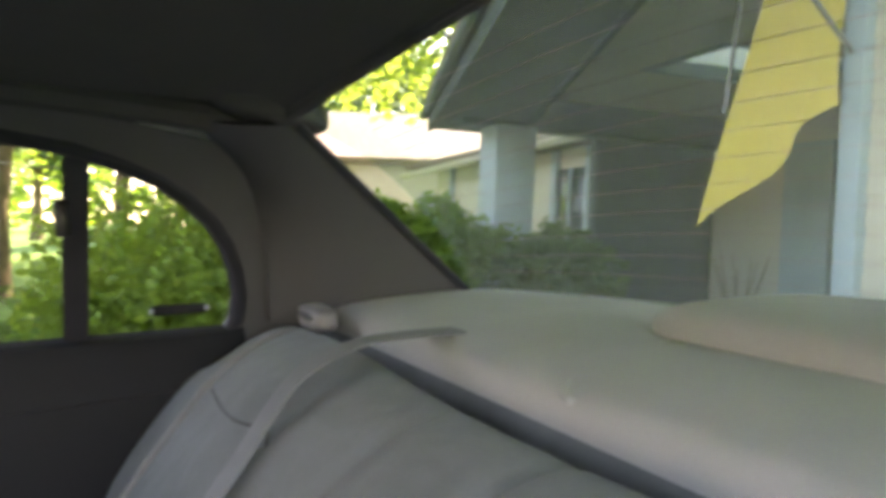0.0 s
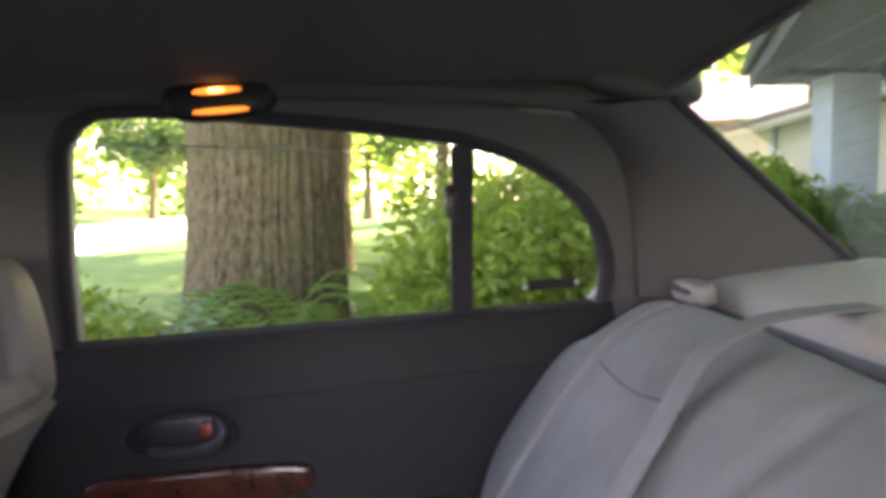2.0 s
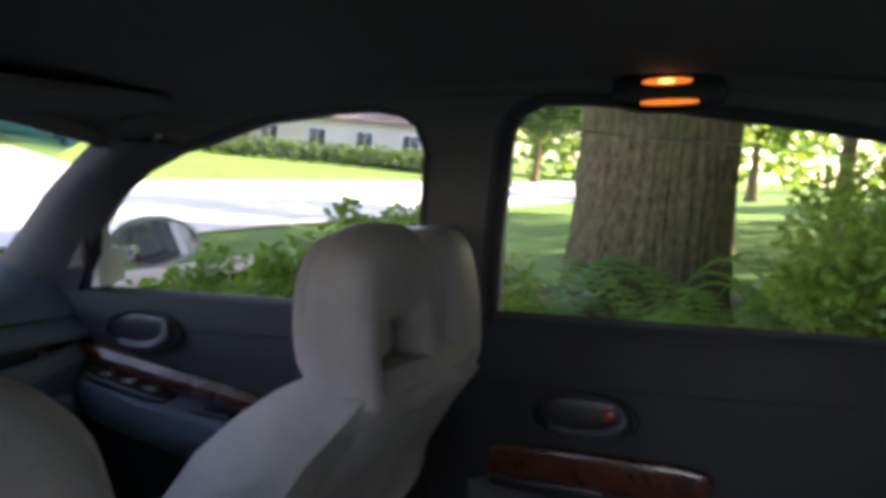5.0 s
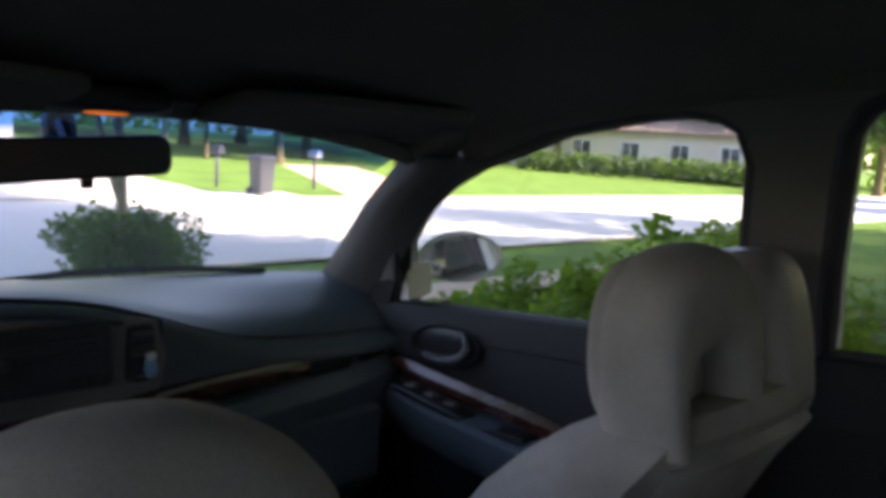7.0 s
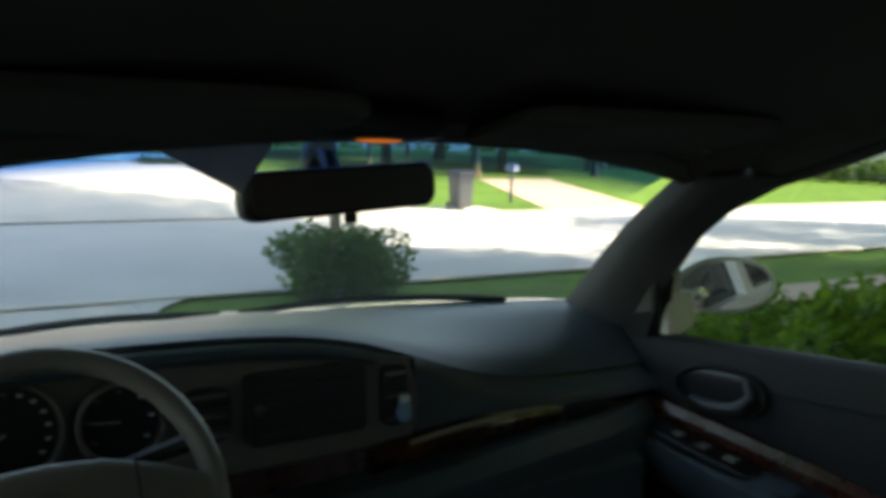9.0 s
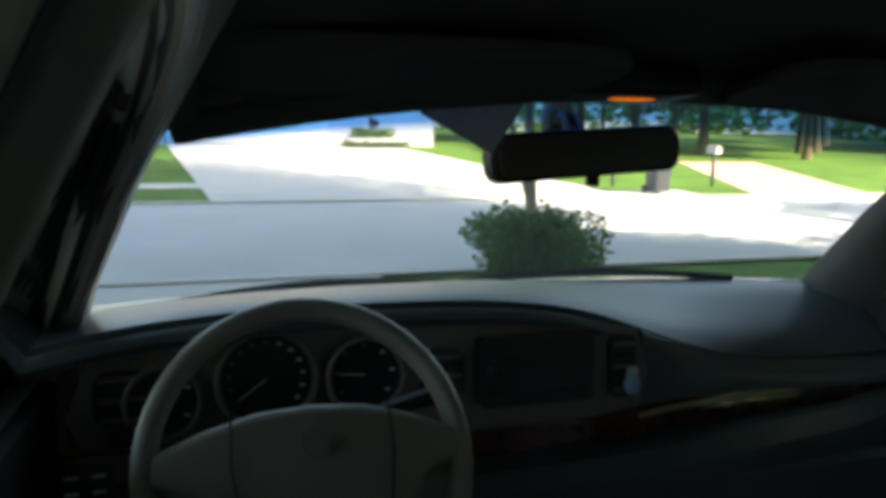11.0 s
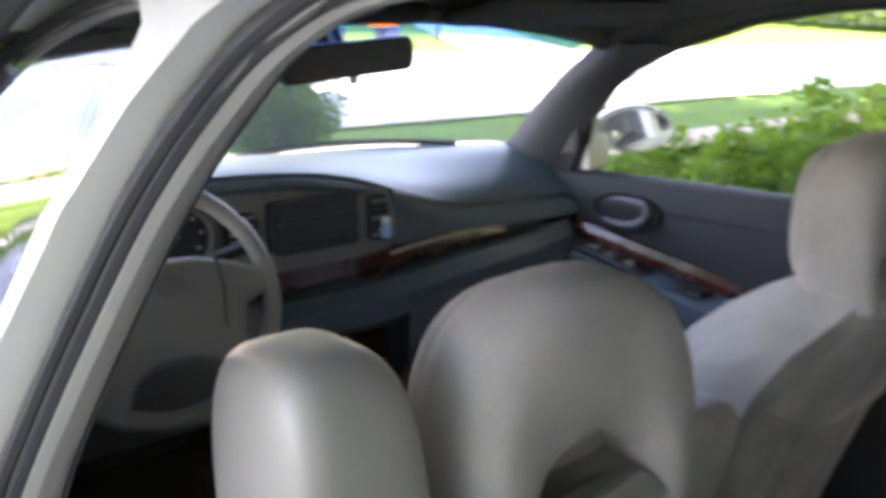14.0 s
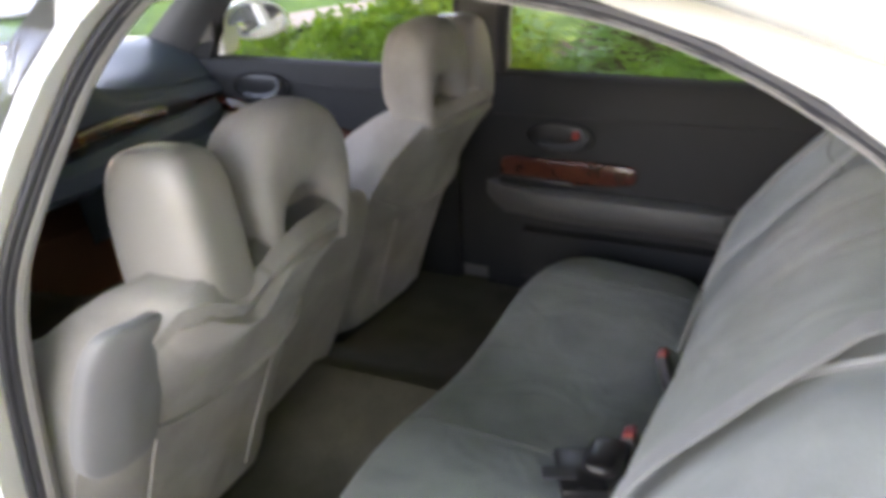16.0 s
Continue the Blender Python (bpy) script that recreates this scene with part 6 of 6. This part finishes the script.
boards(7.9, 13.7, HZ, 2.7, -5.895, 0.15, wing, SIDING)
for x in (8.15, 9.05, 12.9):
    part("trim_board", box((x, -5.86, 1.5), (0.16, 0.08, 2.4), 0.006), BLUEWOOD, house)
for x in (8.6,):
    dw = part("window", box((x, -5.87, 1.6), (0.7, 0.05, 1.7), 0.005), WINDOWDARK, house, "dark glazed side door")
    part("frame", box((x, -5.84, 1.6), (0.05, 0.05, 1.7)), BLUEWOOD, dw)
part("wing_gutter", tube([(7.4, -5.35, 2.72), (14.2, -5.35, 2.60)], 0.06, 8), SIDING, house)
part("wing_roof", loft([[(x, y, z) for y, z in ((-5.4, 2.72), (-5.4, 2.80), (-9, 3.9), (-9, 2.7))] for x in (7.4, 14.2)]), ROOFMAT, house)
part("floor_slab", box((4.9, -5.2, 0.2), (5, 4.2, 0.2)), CONCRETE, house)

flag = thing("flag", (2.75, -3.75, 1.4), "hanging yellow cloth banner at the house corner", "flag", "", HOUSE @ Matrix.Translation((0, 0, 0.155)))


def cloth(u, v):
    a = Vector((2.70, -3.66, 2.85)).lerp(Vector((2.52, -3.96, 2.85)), u)
    drop = 1.38 - 0.62 * u ** 0.8
    sway = 0.05 * math.sin(7 * u + 2 * v) * v
    return (a.x + sway + 0.25 * v * (1 - u), a.y + sway + 0.12 * v * (1 - u), a.z - drop * v)


part("cloth", grid(cloth, 14, 18, 0.003), FLAGCLOTH, flag)
part("pole", tube([(2.50, -4.0, 2.30), (2.73, -3.62, 2.92)], 0.014, 8), BEZEL, flag)
part("cord", tube([(2.80, -3.56, 2.85), (2.84, -3.55, 2.4), (2.88, -3.54, 2.05)], 0.012, 5), BEZEL, flag, "grey patterned cord")
pot = thing("bare_shrub", (5.5, -6.2, 0.3), "thin bare potted shrub against the porch wall", "shrub", "", HOUSE)
for k in range(9):
    a = 0.7 * k
    part("twig", tube([(6.2, -6.5, 0.3), (6.2 + 0.12 * math.cos(a), -6.5 + 0.1 * math.sin(a), 0.9), (6.2 + 0.35 * math.cos(a), -6.5 + 0.2 * math.sin(a), 1.35 + 0.06 * (k % 3))], [0.012, 0.009, 0.004], 5), BARK, pot)

# ---- across the street ----
gar = thing("garage_house", (3.5, 47, 0.3), "pale house with a wide garage door across the street", "house", "", IDENT)
part("wall", box((4.0, 47.2, 2.0), (19, 5, 3.8)), FARWALL, gar)
gd = part("garage_door", box((3.2, 44.66, 1.75), (8.4, 0.1, 2.7), 0.01), GARAGE, gar, "beige sectional garage door")
for k in range(4):
    part("panel", box((3.2, 44.6, 0.75 + 0.66 * k), (8.3, 0.04, 0.63), 0.01), GARAGE, gd)
part("roof", loft([[(x, y, z) for y, z in ((44.0, 3.8), (44.0, 4.0), (48, 6.0), (52, 3.9), (52, 3.8))] for x in (-6.5, 14.5)]), ROOFMAT, gar)
pl = thing("planter", (8.4, 43.4, 0.3), "pale stone planter with clipped hedges before the garage", "planter", "", IDENT)
part("box", box((9.65, 43.5, 0.52), (2.9, 0.9, 0.50), 0.03), FARWALL, pl, "pale stone planter box")
part("low_hedge", leaf_mass([(Vector((8.1 + 0.3 * k, 42.85, 0.42)), 0.26) for k in range(12)], 1600, 0.11, 130), LEAF_DARK, pl, "low clipped hedge", smooth=False)
part("upper_hedge", leaf_mass([(Vector((8.8 + 0.3 * k, 43.5, 1.02)), 0.36) for k in range(7)], 1500, 0.12, 131), LEAF, pl, "clipped shrub in the planter", smooth=False)
part("red_shrub", leaf_mass([(Vector((9.75, 43.5, 1.55)), 0.28), (Vector((9.6, 43.5, 1.75)), 0.18)], 300, 0.11, 132), LEAF_RED, pl, "small reddish shrub", smooth=False)

wb = thing("wheeled_bin", (13.3, 21.4, -0.6), "dark grey wheeled rubbish bin standing by the kerb", "bin", "", IDENT)
BX, BY, BZ = 13.35, 21.35, ground_z(13, 21.4) + 0.04
part("tub", loft([[(BX + a * s, BY + b * s, BZ + z) for a, b in rounded(0.62, 0.66, 0.08, 4)] for z, s in ((0.06, 0.82), (0.6, 0.92), (1.05, 1.0), (1.08, 1.05), (1.12, 1.05))]), BINMAT, wb)
part("lid", loft([[(BX + a * s, BY + b * s, BZ + z) for a, b in rounded(0.66, 0.72, 0.1, 4)] for z, s in ((1.12, 1.0), (1.17, 1.0), (1.22, 0.8), (1.235, 0.4))]), BINMAT, wb)
for sx in (-0.27, 0.27):
    part("wheel", tube([(BX + sx - 0.03, BY + 0.3, BZ + 0.12), (BX + sx + 0.03, BY + 0.3, BZ + 0.12)], 0.12, 14), RUBBER, wb)
part("handle", tube([(BX - 0.28, BY + 0.36, BZ + 1.1), (BX - 0.28, BY + 0.46, BZ + 1.12), (BX + 0.28, BY + 0.46, BZ + 1.12), (BX + 0.28, BY + 0.36, BZ + 1.1)], 0.016, 6), BINMAT, wb)

for (x, y), lab in (((13.2, 23.8), "dark mailbox on a post across the street"), ((16.8, 23.4), "pale mailbox on a thin post across the street")):
    mb = thing("mailbox", (x, y, ground_z(x, y)), lab, "mailbox", "mailboxes", IDENT)
    gz = ground_z(x, y)
    part("post", box((x, y, gz + 0.55), (0.09, 0.09, 1.1), 0.008), BINMAT, mb)
    part("box", loft([[(x + a, yy, gz + 1.22 + b) for a, b in ((-0.11, -0.12), (0.11, -0.12), (0.11, 0.06), (0.07, 0.13), (0, 0.15), (-0.07, 0.13), (-0.11, 0.06))] for yy in (y - 0.26, y + 0.26)]), BINMAT if x < 15 else FARWALL, mb)
    part("flag", box((x + 0.13, y - 0.1, gz + 1.32), (0.015, 0.05, 0.16)), RED, mb, "small red flag")
for x, y, h in ((15.9, 33, 7), (19.5, 36, 7)):
    up = thing("utility_pole", (x, y, ground_z(x, y)), "dark slender utility pole across the street", "pole", "poles", IDENT)
    part("mast", tube([(x, y, ground_z(x, y)), (x, y, ground_z(x, y) + h)], [0.13, 0.09], 8), BARK, up)
    part("crossarm", box((x, y, ground_z(x, y) + h - 0.6), (1.8, 0.1, 0.12)), BARK, up)


def far_house(x, y, w, d, h, turn, lab, windows):
    z = ground_z(x, y)
    fh = thing("far_house", (x, y, z), lab, "house", "far houses", IDENT)
    m = Matrix.Translation((x, y, z)) @ Matrix.Rotation(radians(turn), 4, "Z")
    bmw = box((0, 0, h / 2), (w, d, h))
    bmesh.ops.transform(bmw, matrix=m, verts=bmw.verts)
    part("wall", bmw, FARWALL, fh)
    br = loft([[m @ Vector((xx, yy, zz)) for yy, zz in ((-d / 2 - 0.6, h - 0.1), (-d / 2 - 0.6, h + 0.1), (0, h + 2.2), (d / 2 + 0.6, h + 0.1), (d / 2 + 0.6, h - 0.1))] for xx in (-w / 2 - 0.5, w / 2 + 0.5)])
    part("roof", br, ROOFMAT, fh)
    for k in range(windows):
        xx = -w / 2 + w * (k + 0.5) / windows
        bwn = box((xx, -d / 2 - 0.02, h * 0.52), (1.3, 0.08, 1.4), 0.02)
        bmesh.ops.transform(bwn, matrix=m, verts=bwn.verts)
        wn_ = part("window", bwn, WINDOWDARK, fh)
        bfr = join(*[box((xx + a, -d / 2 - 0.07, h * 0.52 + b), s) for a, b, s in ((-0.68, 0, (0.09, 0.06, 1.5)), (0.68, 0, (0.09, 0.06, 1.5)), (0, 0.73, (1.45, 0.06, 0.09)), (0, -0.73, (1.45, 0.06, 0.09)), (0, 0, (0.06, 0.06, 1.4)))])
        bmesh.ops.transform(bfr, matrix=m, verts=bfr.verts)
        part("frame", bfr, WHITE, wn_)
    return fh


far_house(57, 36, 18, 9, 3.2, -58, "low pale house beyond the lawn across the street", 5)
far_house(27, -12, 12, 9, 3.0, 60, "low sandy neighbouring house with a gabled roof", 3)
far_house(-22, 46, 16, 9, 3.2, 10, "low pale house across the street", 4)
hd = thing("hedge", (50, 32, 0), "long clipped dark green hedge before a house", "hedge", "", IDENT)
part("foliage", leaf_mass([(Vector((44 + 0.62 * k * 1.0, 36 - 0.55 * k, ground_z(48, 34) + 0.7)), 0.85) for k in range(24)], 5000, 0.3, 140), LEAF_DARK, hd, smooth=False)
